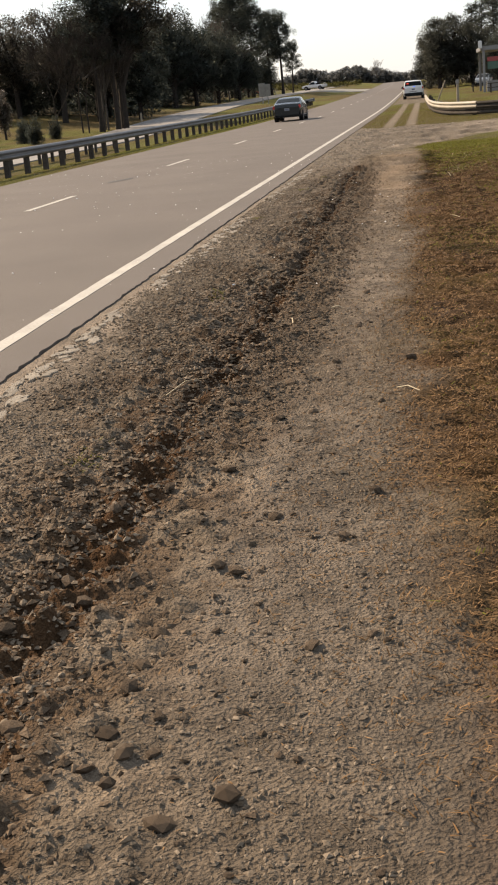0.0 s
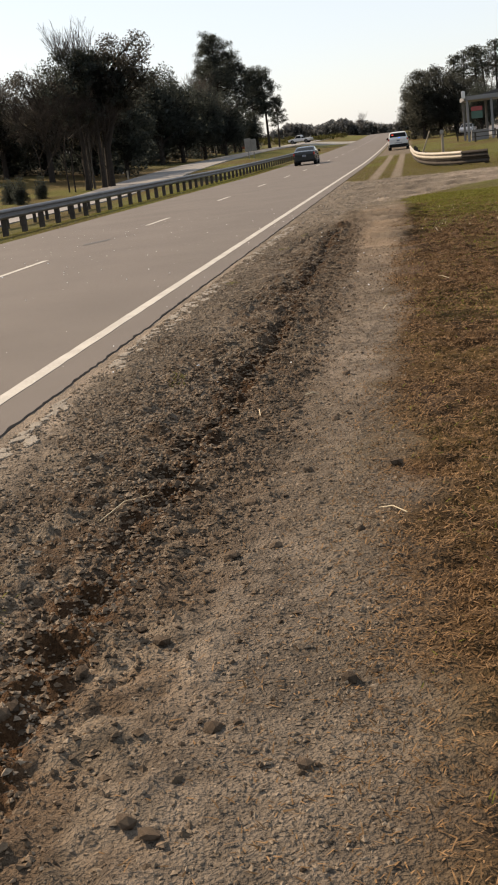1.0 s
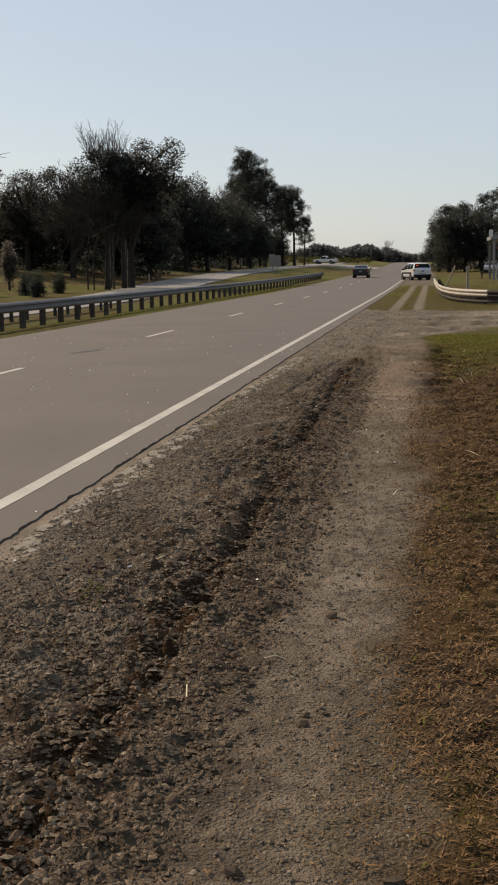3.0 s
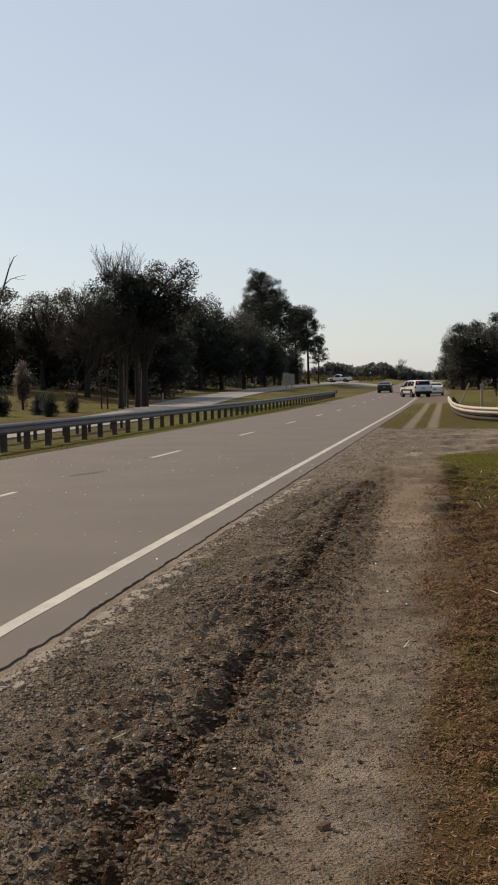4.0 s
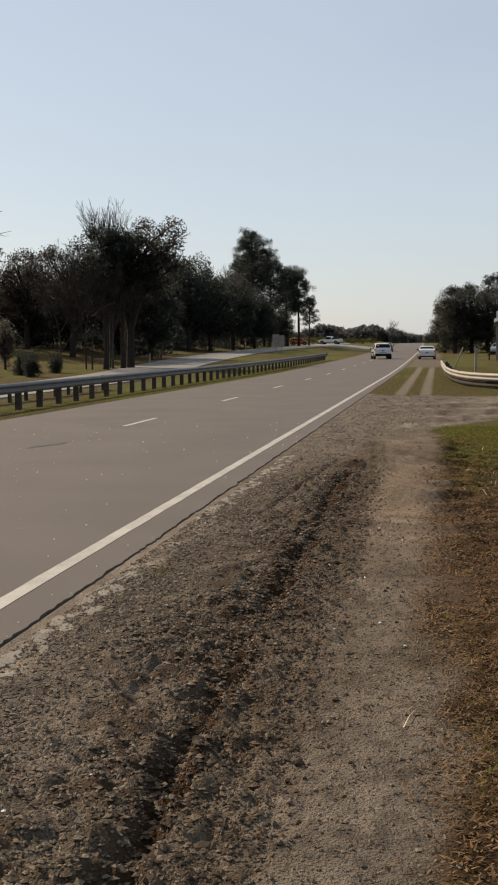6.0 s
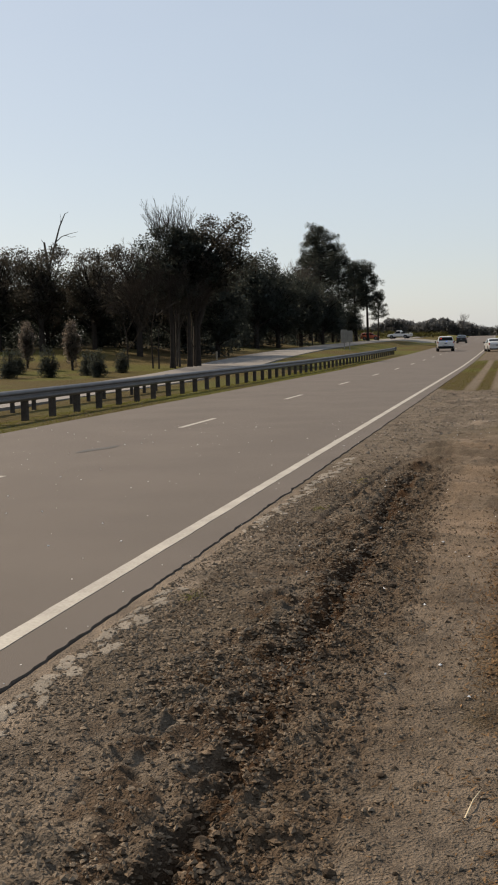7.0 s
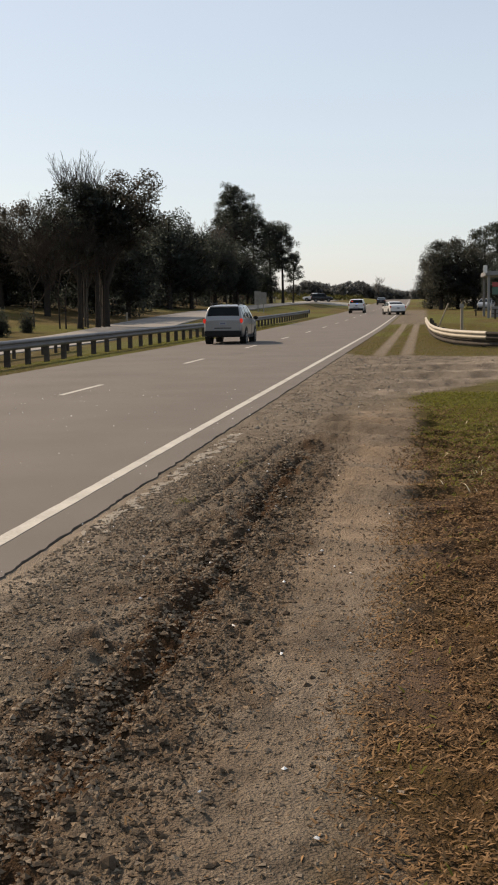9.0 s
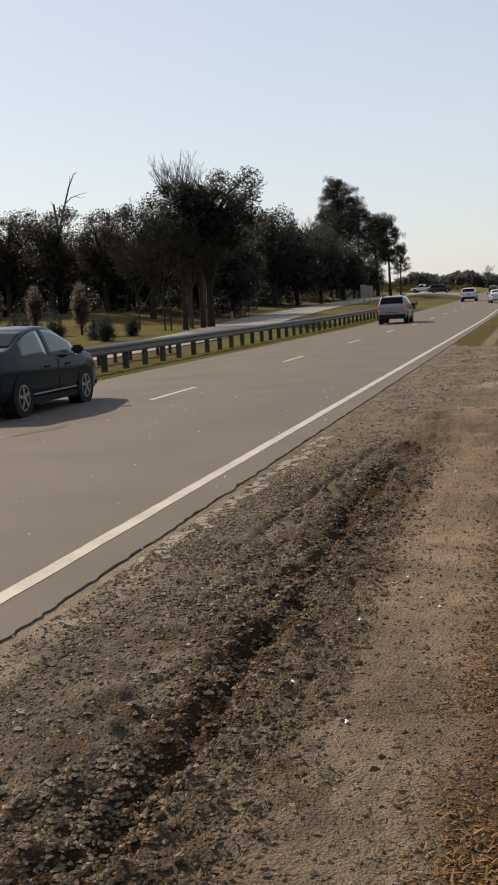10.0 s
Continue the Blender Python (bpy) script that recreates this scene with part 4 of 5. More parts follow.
v, f, nv = leaf_cloud(rng, cs, ss, 34, 0.22, 0.9)
tagged(new("thicket", foliage("thicket", v, f, nv, M_OAK)), "dark undergrowth below the slender pines", "thicket", kind="stuff")
# far woods behind the crest
rng = np.random.RandomState(77)
cs, ss = [], []
for i in range(760):
    x = -150 + 290 * (i + rng.rand()) / 760
    y = rng.uniform(452, 468)
    top = 2.5 + 2.6 * N1(np.array([x * 0.11]), np.array([2.0]))[0] + 1.8 * N2(np.array([x * 0.4]), np.array([5.0]))[0] - 1.8 * smooth01(-20, -60, x)
    for k in range(4):
        cs.append((x + rng.uniform(-1, 1), y, float(land_z(x, y)) - 0.2 + (top + 1.0) * (k + rng.rand()) / 4))
        ss.append(rng.uniform(0.9, 1.5))
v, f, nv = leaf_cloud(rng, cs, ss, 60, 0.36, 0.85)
tagged(new("far_woods", foliage("far_woods", v, f, nv, M_FARHAZE)), "line of distant woods beyond the road's crest, haze put into its pale colour", "woods", kind="stuff")
tagged(plant("bare_tree", [T_BARE2], -10.0, 452, "distant leafless tree above the far woods", rz=10, s=0.75))
# low hedge bank before the far woods
cs, ss = [], []
for i in range(520):
    x = rng.uniform(-60, -10)
    y = rng.uniform(300, 345)
    cs.append((x, y, float(land_z(x, y)) + rng.uniform(0.0, 1.1)))
    ss.append(rng.uniform(0.5, 0.9))
v, f, nv = leaf_cloud(rng, cs, ss, 50, 0.22, 0.7)
tagged(new("scrub", foliage("scrub", v, f, nv, M_LEAFSCRUB)), "low green scrub along the far median", "scrub", kind="stuff")

lz = float(land_z(-22.7, 110))
w = Wood()
w.add([(-23.7, 109.0, lz + 4.7), (-22.9, 109.05, lz + 5.25), (-22.05, 109.1, lz + 5.75), (-21.7, 109.1, lz + 5.85)], [0.05, 0.085, 0.075, 0.03], 7)
tagged(new("broken_limb", w.mesh("broken_limb", M_TWIG)), "pale broken limb caught slanting in the leafless trees", "branch")

# road sign seen from the back
sign = tagged(new("road_sign"), "tall grey road sign seen from its back beside the opposite road", "sign")
sx, sy = -13.4, 158.0
sz = float(land_z(sx, sy))
part("panel", box(sx - 0.80, sy - 0.03, sz + 0.9, sx + 0.02, sy + 0.03, sz + 2.6, 0.01), M_SIGNBACK, sign, "bare aluminium back of the taller panel")
part("panel", box(sx + 0.05, sy - 0.03, sz + 0.95, sx + 0.72, sy + 0.03, sz + 2.45, 0.01), M_SIGNBACK, sign, "bare aluminium back of the shorter panel")
for dx in (-0.35, 0.35):
    part("post", box(sx + dx - 0.05, sy - 0.13, sz - 0.3, sx + dx + 0.05, sy - 0.035, sz + 2.4, 0.01), M_SIGNBACK, sign)

# roadside stall and canopy on the right
canopy = tagged(new("canopy"), "open roadside canopy with a flat grey fascia on slim posts", "canopy")
cz = float(land_z(13, 120))
part("roof", box(12.4, 118, cz + 3.75, 24, 127, cz + 4.15, 0.03), M_CANOPY, canopy, "flat roof with grey fascia")
part("upper_roof", loft([[(13.8, y, cz + 4.15), (24.2, y, cz + 4.15), (24.2, y, cz + 4.9), (17.6, y, cz + 4.95)] for y in (119, 126)]), M_ROOFDARK, canopy, "dark sloping roof above the fascia")
part("corner_lamp", box(12.2, 117.8, cz + 3.95, 12.55, 118.15, cz + 4.65, 0.05), M_WHITE, canopy, "white box lamp on the roof corner")
for px, py in ((12.7, 118.3), (14.95, 118.3), (19.1, 118.3), (12.7, 126.5), (14.95, 126.5), (19.1, 126.5)):
    part("post", box(px - 0.11, py - 0.11, cz - 0.2, px + 0.11, py + 0.11, cz + 3.75, 0.01), M_CANOPY, canopy)
part("red_panel", box(13.05, 118.6, cz + 2.75, 14.1, 118.68, cz + 3.15, 0.01), M_SIGNRED, canopy, "red sign panel")
part("green_panel", box(13.05, 118.6, cz + 2.05, 14.1, 118.68, cz + 2.72, 0.01), M_SIGNGREEN, canopy, "green sign panel")
part("counter", box(13.0, 119.4, cz - 0.1, 14.6, 120.4, cz + 1.0, 0.03), M_CANOPY, canopy, "pale boarded counter below the sign panels")
table = tagged(new("picnic_table"), "dark timber picnic table beside the canopy", "table")
tz = float(land_z(13.2, 113))
part("tabletop", box(12.7, 112.4, tz + 0.78, 15.3, 113.6, tz + 0.86, 0.015), M_POST, table)
for by in (112.0, 114.0):
    part("bench", box(12.7, by - 0.15, tz + 0.42, 15.3, by + 0.15, tz + 0.48, 0.01), M_POST, table)
for bx in (13.0, 15.0):
    for by in (112.7, 113.8):
        part("leg", box(bx - 0.05, by - 0.05, tz - 0.1, bx + 0.05, by + 0.05, tz + 0.8, 0.01), M_POST, table)
fence = tagged(new("rail_fence"), "low dark rail fence along the parking lot", "fence")
for k in range(9):
    fx = 12.0 + 1.9 * k
    fz = float(land_z(fx, 128))
    part("post", box(fx - 0.07, 127.93, fz - 0.2, fx + 0.07, 128.07, fz + 0.75, 0.01), M_POST, fence)
part("rail", loft([[(x, 127.9, float(land_z(x, 128)) + a) for a in (0.5, 0.62)] + [(x, 127.84, float(land_z(x, 128)) + a) for a in (0.62, 0.5)] for x in (11.8, 16, 20, 24, 28)]), M_POST, fence)


# ---- vehicles ----
def ring(y, pts):
    return [(x, y, z) for x, z in pts] + [(-x, y, z) for x, z in reversed(pts)]


SKINS = {      # along the length from tail to nose: height of the outline, belt, half-width share, underside
    "suv": (((-0.5, 1.0), (-0.492, 1.12), (-0.475, 1.22), (-0.428, 1.60), (-0.405, 1.66), (-0.34, 1.70), (-0.1, 1.73), (0.04, 1.71), (0.09, 1.66), (0.255, 1.13), (0.30, 1.08), (0.40, 1.0), (0.46, 0.88), (0.49, 0.74), (0.5, 0.62)),
            ((-0.5, 0.97), (-0.475, 1.13), (-0.25, 1.09), (0.1, 1.04), (0.26, 1.0), (0.40, 0.93), (0.46, 0.80), (0.5, 0.58)), 0.33),
    "sedan": (((-0.5, 0.82), (-0.49, 0.98), (-0.472, 1.06), (-0.42, 1.10), (-0.36, 1.12), (-0.31, 1.16), (-0.18, 1.37), (-0.12, 1.43), (-0.03, 1.47), (0.05, 1.46), (0.10, 1.40), (0.28, 1.02), (0.32, 0.97), (0.40, 0.90), (0.46, 0.80), (0.49, 0.68), (0.5, 0.56)),
              ((-0.5, 0.80), (-0.47, 0.99), (-0.42, 1.01), (-0.2, 0.98), (0.1, 0.93), (0.28, 0.90), (0.4, 0.84), (0.46, 0.74), (0.5, 0.54)), 0.40),
}
TAPER = ((-0.5, 0.84), (-0.487, 0.92), (-0.45, 0.97), (-0.3, 1.0), (0.3, 1.0), (0.4, 0.97), (0.46, 0.90), (0.485, 0.82), (0.5, 0.70))


def car_skin(kind, L, W, H, clear):
    """Half a cross-section at each share of the length: a function that gives 15 points from sill to roof middle."""
    top, belt, tumble = SKINS[kind]
    grid = np.linspace(-0.5, 0.5, 401)

    def curve(rows, k=9):
        c = np.interp(grid, *zip(*rows))
        p = np.concatenate([np.full(k // 2, c[0]), c, np.full(k // 2, c[-1])])
        return np.convolve(p, np.ones(k) / k, "valid")
    T, B, Wd = curve(top) * H / (1.73 if kind == "suv" else 1.47), curve(belt), curve(TAPER) * W / 2
    low = curve(((-0.5, clear + 0.16), (-0.46, clear + 0.03), (-0.4, clear), (0.42, clear), (0.47, clear + 0.03), (0.5, clear + 0.12)))

    def half(f):
        t, b, w, c = (float(np.interp(f, grid, a)) for a in (T, B, Wd, low))
        b = min(b, t - 0.02)
        h = t - b
        side = lambda k: 0.97 * w - tumble * h * k ** 1.25
        xe = side(0.88)
        pts = [(0.80 * w, c), (0.94 * w, c + 0.03), (0.985 * w, c + 0.15), (0.998 * w, c + 0.36 * (b - c)), (w, c + 0.62 * (b - c)), (0.994 * w, c + 0.86 * (b - c)), (0.97 * w, b)]
        pts += [(side(k), b + h * k) for k in (0.15, 0.35, 0.55, 0.75, 0.88)]
        pts += [(xe - 0.03, b + h * 0.955), (xe - 0.11, t - 0.004), (xe * 0.45, t + 0.012)]
        return [(x, f * L, z) for x, z in pts]
    return half


def car_body(half):
    fs = np.concatenate([np.linspace(-0.5, -0.40, 21), np.linspace(-0.39, 0.40, 52), np.linspace(0.41, 0.5, 16)])
    bm = loft([half(f) + [(-x, y, z) for x, y, z in reversed(half(f))] for f in fs])
    for f in bm.faces:
        f.smooth = len(f.verts) == 4
        if len(f.verts) > 4:
            for e in f.edges:
                e.smooth = False
    return bm


def skin_point(half, f, s):
    p, s = half(f), max(-14.999, min(14.999, s))
    a = abs(s)
    i = min(13, int(a))
    q = Vector(p[i]).lerp(Vector(p[i + 1]), a - i) if a <= 14 else Vector((p[14][0] * (15 - a), p[14][1], p[14][2]))
    return q


def skin_panel(half, f0, f1, s0, s1, side=0, nf=9, ns=6, lean0=0.0, lean1=0.0):
    """A glass panel that follows the skin; side 0: right across the top."""
    rows = []
    for i in range(nf):
        row = []
        for j in range(ns):
            v = j / (ns - 1)
            f = f0 + lean0 * v + (f1 + lean1 * v - f0 - lean0 * v) * i / (nf - 1)
            if side:
                p = skin_point(half, f, s0 + (s1 - s0) * v)
                p.x *= side
            else:
                k = 2 * v - 1
                p = skin_point(half, f, s0 + (15 - s0) * (1 - abs(k)))
                p.x *= 1 if k > 0 else -1
            row.append(p)
        rows.append(row)
    bm = bmesh.new()
    layers = []
    for off in (0.007, -0.012):
        lay_v = []
        for i in range(nf):
            for j in range(ns):
                a = rows[min(i + 1, nf - 1)][j] - rows[max(i - 1, 0)][j]
                b = rows[i][min(j + 1, ns - 1)] - rows[i][max(j - 1, 0)]
                n = a.cross(b).normalized()
                n = n if (n.x * side > 0 if side else n.z > 0) else -n
                lay_v.append(bm.verts.new(rows[i][j] + n * off))
        layers.append(lay_v)
    at = lambda k, i, j: layers[k][i * ns + j]
    for k in (0, 1):
        for i in range(nf - 1):
            for j in range(ns - 1):
                bm.faces.new((at(k, i, j), at(k, i + 1, j), at(k, i + 1, j + 1), at(k, i, j + 1))).smooth = True
    rim = [(i, 0) for i in range(nf)] + [(nf - 1, j) for j in range(1, ns)] + [(i, ns - 1) for i in range(nf - 2, -1, -1)] + [(0, j) for j in range(ns - 2, 0, -1)]
    for (a, b), (c, d) in zip(rim, rim[1:] + rim[:1]):
        bm.faces.new((at(0, a, b), at(0, c, d), at(1, c, d), at(1, a, b)))
    return bm


def cabin_ring(hw, yb, yf, z, r):
    """A rounded rectangle in plan."""
    pts = []
    for cx, cy, a0 in ((hw - r, yf - r, 0), (-(hw - r), yf - r, 90), (-(hw - r), yb + r, 180), (hw - r, yb + r, 270)):
        for k in range(5):
            a = radians(a0 + 22.5 * k)
            pts.append((cx + r * math.cos(a), cy + r * math.sin(a), z))
    return pts


def quad_panel(corners, thick, nrm):
    """A slightly thick panel through four corners, with its corners clipped."""
    c = [Vector(p) for p in corners]
    loop = []
    for i in range(4):
        a, b, d = c[i], c[(i - 1) % 4], c[(i + 1) % 4]
        loop += [a + (b - a) * 0.10, a + ((b - a) + (d - a)) * 0.025, a + (d - a) * 0.10]
    n = Vector(nrm).normalized() * thick
    return loft([[tuple(p - n) for p in loop], [tuple(p + n) for p in loop]])


def wheel(parent, x, y, r, w, side, share={}):
    key = (r, w)
    if key not in share:
        bm = loft([[(px, rr * math.cos(a), rr * math.sin(a)) for a in np.linspace(0, 2 * math.pi, 29)[:-1]] for px, rr in
                   ((-w / 2, r * 0.66), (-w / 2, r * 0.90), (-w / 2 + 0.02, r * 0.97), (-w / 4, r), (w / 4, r), (w / 2 - 0.02, r * 0.97), (w / 2, r * 0.90), (w / 2, r * 0.66))], caps=True)
        bmesh.ops.recalc_face_normals(bm, faces=bm.faces)
        tyre = bpy.data.meshes.new("wheel")
        bm.to_mesh(tyre)
        bm.free()
        tyre.materials.append(M_TYRE)
        bm = bmesh.new()
        bmesh.ops.create_cone(bm, cap_ends=True, segments=24, radius1=r * 0.20, radius2=r * 0.16, depth=0.05, matrix=pose(w / 2 + 0.01, 0, 0, 0, 90, 0))
        for k in range(5):
            box(-0.012, -r * 0.085, r * 0.10, 0.014, r * 0.085, r * 0.62, 0.0, bm)
            bmesh.ops.transform(bm, matrix=pose(w / 2 + 0.004, 0, 0, 72 * k), verts=bm.verts[-8:])
        for a0 in range(24):
            a, b = radians(a0 * 15), radians(a0 * 15 + 15)
            vs = [bm.verts.new((w / 2 + 0.012, rr * math.cos(t), rr * math.sin(t))) for t, rr in ((a, r * 0.60), (b, r * 0.60), (b, r * 0.68), (a, r * 0.68))]
            bm.faces.new(vs)
        rim = bpy.data.meshes.new("rim")
        bm.to_mesh(rim)
        bm.free()
        rim.materials.append(M_RIM)
        share[key] = (tyre, rim)
    tyre, rim = share[key]
    ob = child("wheel", tyre, parent, "black tyre on an alloy rim", pose(x, y, r, 0, 0, 0 if side > 0 else 180))
    child("rim", rim, ob)
    return ob


def vehicle(name, label, category, paint, suv=True, lit=False, beacon=False, L=4.5, W=1.78, H=1.68, plate=True, rails=False):
    """A passenger car standing at the origin, facing +y."""
    car = tagged(new(name), label, category)
    hw = W / 2
    belt, hood, tail = (1.05, 1.03, 1.22) if suv else (0.98, 0.93, 1.04)
    clear = 0.30 if suv else 0.24
    r = 0.345 if suv else 0.33
    wb = 0.29 * L
    half = car_skin("suv" if suv else "sedan", L, W, H, clear)
    part("body", car_body(half), paint, car)
    yb1, yf1, w1, zr = -0.40 * L, 0.06 * L, half(-0.1)[12][0], half(-0.1)[12][2]
    spans = ((-0.405, -0.245, 0.012, 0.0), (-0.228, -0.035, 0.0, 0.0), (-0.018, 0.225, 0.0, -0.02)) if suv else ((-0.285, -0.055, 0.02, 0.0), (-0.038, 0.235, 0.0, -0.02))
    pale_glass = rails or not suv
    for side in (-1, 1):
        for f0, f1, l0, l1 in spans:
            part("side_window", skin_panel(half, f0, f1, 6.45, 10.9, side, 9, 6, l0, l1), M_SIDEGLASS if pale_glass else M_GLASS, car, "pale reflecting side window" if pale_glass else "dark side window")
        if not suv:
            part("sill_trim", box(side * hw * 0.985 - 0.02, -wb + r + 0.10, clear + 0.10, side * hw * 0.985 + 0.018, wb - r - 0.10, clear + 0.125, 0.006), M_RIM, car, "bright trim strip along the sill")
        part("sill", box(side * hw * 0.93 - 0.05, -wb + r + 0.06, clear - 0.06, side * hw * 0.93 + 0.055, wb - r - 0.06, clear + 0.06, 0.02), M_TRIM, car, "black sill trim")
        for yy in (-0.07 * L, 0.125 * L):
            part("door_handle", box(side * hw - 0.01, yy - 0.10, belt - 0.20, side * hw + 0.028, yy + 0.10, belt - 0.165, 0.01), paint if suv else M_TRIM, car)
        part("mirror", box(side * (hw + 0.10) - 0.11, 0.18 * L - 0.07, belt - 0.02, side * (hw + 0.10) + 0.11, 0.18 * L + 0.07, belt + 0.14, 0.04), M_TRIM, car, "black door mirror")
        part("door_seam", box(side * (hw + 0.001) - 0.003, 0.035 * L, clear + 0.1, side * (hw + 0.001) + 0.003, 0.035 * L + 0.012, belt - 0.06), M_TRIM, car, "dark door gap")
        if rails:
            secs = [[(side * (w1 - 0.05) + a, yy, zr - 0.01 + zz + b) for a, b in ((-0.025, 0), (0.025, 0), (0.025, 0.045), (-0.025, 0.045))] for yy, zz in ((yb1 + 0.18, 0.0), (yb1 + 0.32, 0.075), (yf1 - 0.45, 0.07), (yf1 - 0.25, -0.01))]
            part("roof_rail", loft(secs), M_TRIM, car, "dark roof rail")
        # lamps
        tz = tail - 0.20 if suv else tail - 0.16
        lamp = M_BRAKE if lit else M_TAIL
        part("tail_lamp", box(side * hw * 0.90 - 0.075, -0.5 * L - 0.006, tz - 0.10, side * hw * 0.90 + 0.06, -0.5 * L + 0.17, tz + 0.10, 0.03), lamp, car, "lit red brake lamp" if lit else "red tail lamp")
        part("head_lamp", box(side * hw * 0.72 - 0.16, 0.5 * L - 0.36, hood - 0.30, side * hw * 0.72 + 0.14, 0.5 * L - 0.10, hood - 0.15, 0.04), M_RIM, car, "clear head lamp")
        for yy in (-wb, wb):
            bm = bmesh.new()
            bmesh.ops.create_cone(bm, cap_ends=True, segments=28, radius1=r + 0.06, radius2=r + 0.05, depth=0.26, matrix=pose(side * (hw - 0.122), yy, r + 0.02, 0, 90 * side, 0))
            part("wheel_arch", bm, M_TRIM, car, "black wheel arch")
    # rear glass and windscreen
    for f0, f1, s0, nm, lb in (((-0.474, -0.414) if suv else (-0.315, -0.165)) + (12.6, "rear_window", "dark rear window"), ((0.095, 0.25) if suv else (0.10, 0.272)) + (12.6, "windscreen", "dark windscreen")):
        part(nm, skin_panel(half, f0, f1, s0, 15, 0, 8, 13), M_GLASS, car, lb)
    part("rear_bumper", box(-hw * 0.90, -0.5 * L - 0.045, clear + 0.02, hw * 0.90, -0.5 * L + 0.30, clear + (0.36 if suv else 0.16), 0.06), M_TRIM, car, "black lower rear bumper")
    part("front_bumper", box(-hw * 0.84, 0.5 * L - 0.28, clear, hw * 0.84, 0.5 * L + 0.02, clear + 0.2, 0.05), M_TRIM, car, "black lower front bumper")
    if suv:
        part("tailgate_handle", box(-0.38, -0.5 * L - 0.012, tail - 0.53, 0.38, -0.5 * L + 0.05, tail - 0.49, 0.008), M_TRIM, car, "dark tailgate seam")
        part("spoiler", box(-w1 + 0.08, yb1 - 0.17, zr - 0.085, w1 - 0.08, yb1 + 0.10, zr - 0.045, 0.018), paint, car)
    else:
        part("boot_seam", box(-hw * 0.7, -0.5 * L + 0.0, tail - 0.30, hw * 0.7, -0.5 * L + 0.03, tail - 0.285), M_TRIM, car, "dark boot seam")
    if plate:
        pl = part("number_plate", box(-0.155, -0.5 * L - 0.02, tail - 0.38, 0.155, -0.5 * L + 0.03, tail - 0.23, 0.004), M_PLATE, car, "pale number plate with dark bars")
        part("bars", box(-0.11, -0.5 * L - 0.024, tail - 0.335, 0.11, -0.5 * L - 0.018, tail - 0.28), M_BAR, pl)
    if beacon:
        part("beacon", box(-0.62, -0.458 * L, zr - 0.27, -0.42, -0.435 * L, zr - 0.20, 0.01), M_RED, car, "lit red beacon at the rear window")
        part("side_stripe", box(-hw - 0.004, -0.36 * L, 0.66, -hw + 0.01, 0.30 * L, 0.82), M_GREYCAR, car, "dark stripe along the doors")
        part("blue_lamp", box(-0.02, -0.492 * L, tail - 0.06, 0.22, -0.472 * L, tail - 0.01, 0.01), M_BLUE, car, "lit blue lamp in the rear window")
    ws = [wheel(car, side * (hw - 0.105), yy, r, 0.21, side) for side in (-1, 1) for yy in (-wb, wb)]
    return car, ws


def pickup(name, label, paint):
    car = tagged(new(name), label, "truck")
    L, W, H, clear, belt, r = 5.6, 1.95, 1.85, 0.42, 1.12, 0.39
    hw = W / 2
    part("body", loft([ring(f * L, [(hw * w * 0.9, clear + a), (hw * w, clear + 0.12), (hw * w, 0.85), (hw * w * 0.97, t - 0.04), (hw * w * 0.9, t)]) for f, w, a, t in ((-0.5, 0.94, 0.1, 1.06), (-0.49, 0.98, 0.02, 1.09), (-0.1, 1.0, 0, 1.12), (0.2, 1.0, 0, 1.12), (0.40, 0.98, 0, 1.06), (0.47, 0.92, 0.02, 0.98), (0.5, 0.84, 0.1, 0.80))]), paint, car)
    part("cabin", loft([cabin_ring(hw * 0.93 - i, -0.55 + k * 0.1 + i, 1.35 - k * 0.75 - i, belt - 0.05 + k * (H - belt + 0.05), 0.14) for k, i in ((0, 0), (0.8, 0.10), (0.96, 0.14), (1.0, 0.24))]), paint, car, "", True)
    for side in (-1, 1):
        part("side_window", quad_panel([(side * (hw * 0.93 - 0.012), -0.40, belt + 0.06), (side * (hw * 0.93 - 0.012), 1.05, belt + 0.06), (side * (hw * 0.93 - 0.095), 0.62, H - 0.17), (side * (hw * 0.93 - 0.095), -0.30, H - 0.17)], 0.012, (side, 0, 0.2)), M_GLASS, car, "dark side window")
        part("tail_lamp", box(side * hw * 0.88 - 0.08, -0.5 * L, 0.72, side * hw * 0.88 + 0.08, -0.5 * L + 0.14, 1.02, 0.03), M_TAIL, car, "red tail lamp")
        for yy in (-0.29 * L, 0.31 * L):
            bm = bmesh.new()
            bmesh.ops.create_cone(bm, cap_ends=True, segments=26, radius1=r + 0.07, radius2=r + 0.06, depth=0.26, matrix=pose(side * (hw - 0.122), yy, r + 0.03, 0, 90 * side, 0))
            part("wheel_arch", bm, M_TRIM, car, "black wheel arch")
            wheel(car, side * (hw - 0.11), yy, r, 0.24, side)
    part("rear_bumper", box(-hw * 0.85, -0.5 * L - 0.06, clear + 0.08, hw * 0.85, -0.5 * L + 0.1, clear + 0.25, 0.03), M_RIM, car, "steel rear bumper")
    part("tool_box", box(-hw * 0.8, -1.0, belt, hw * 0.8, -0.62, belt + 0.32, 0.03), M_TRIM, car, "black tool box behind the cab")
    return car


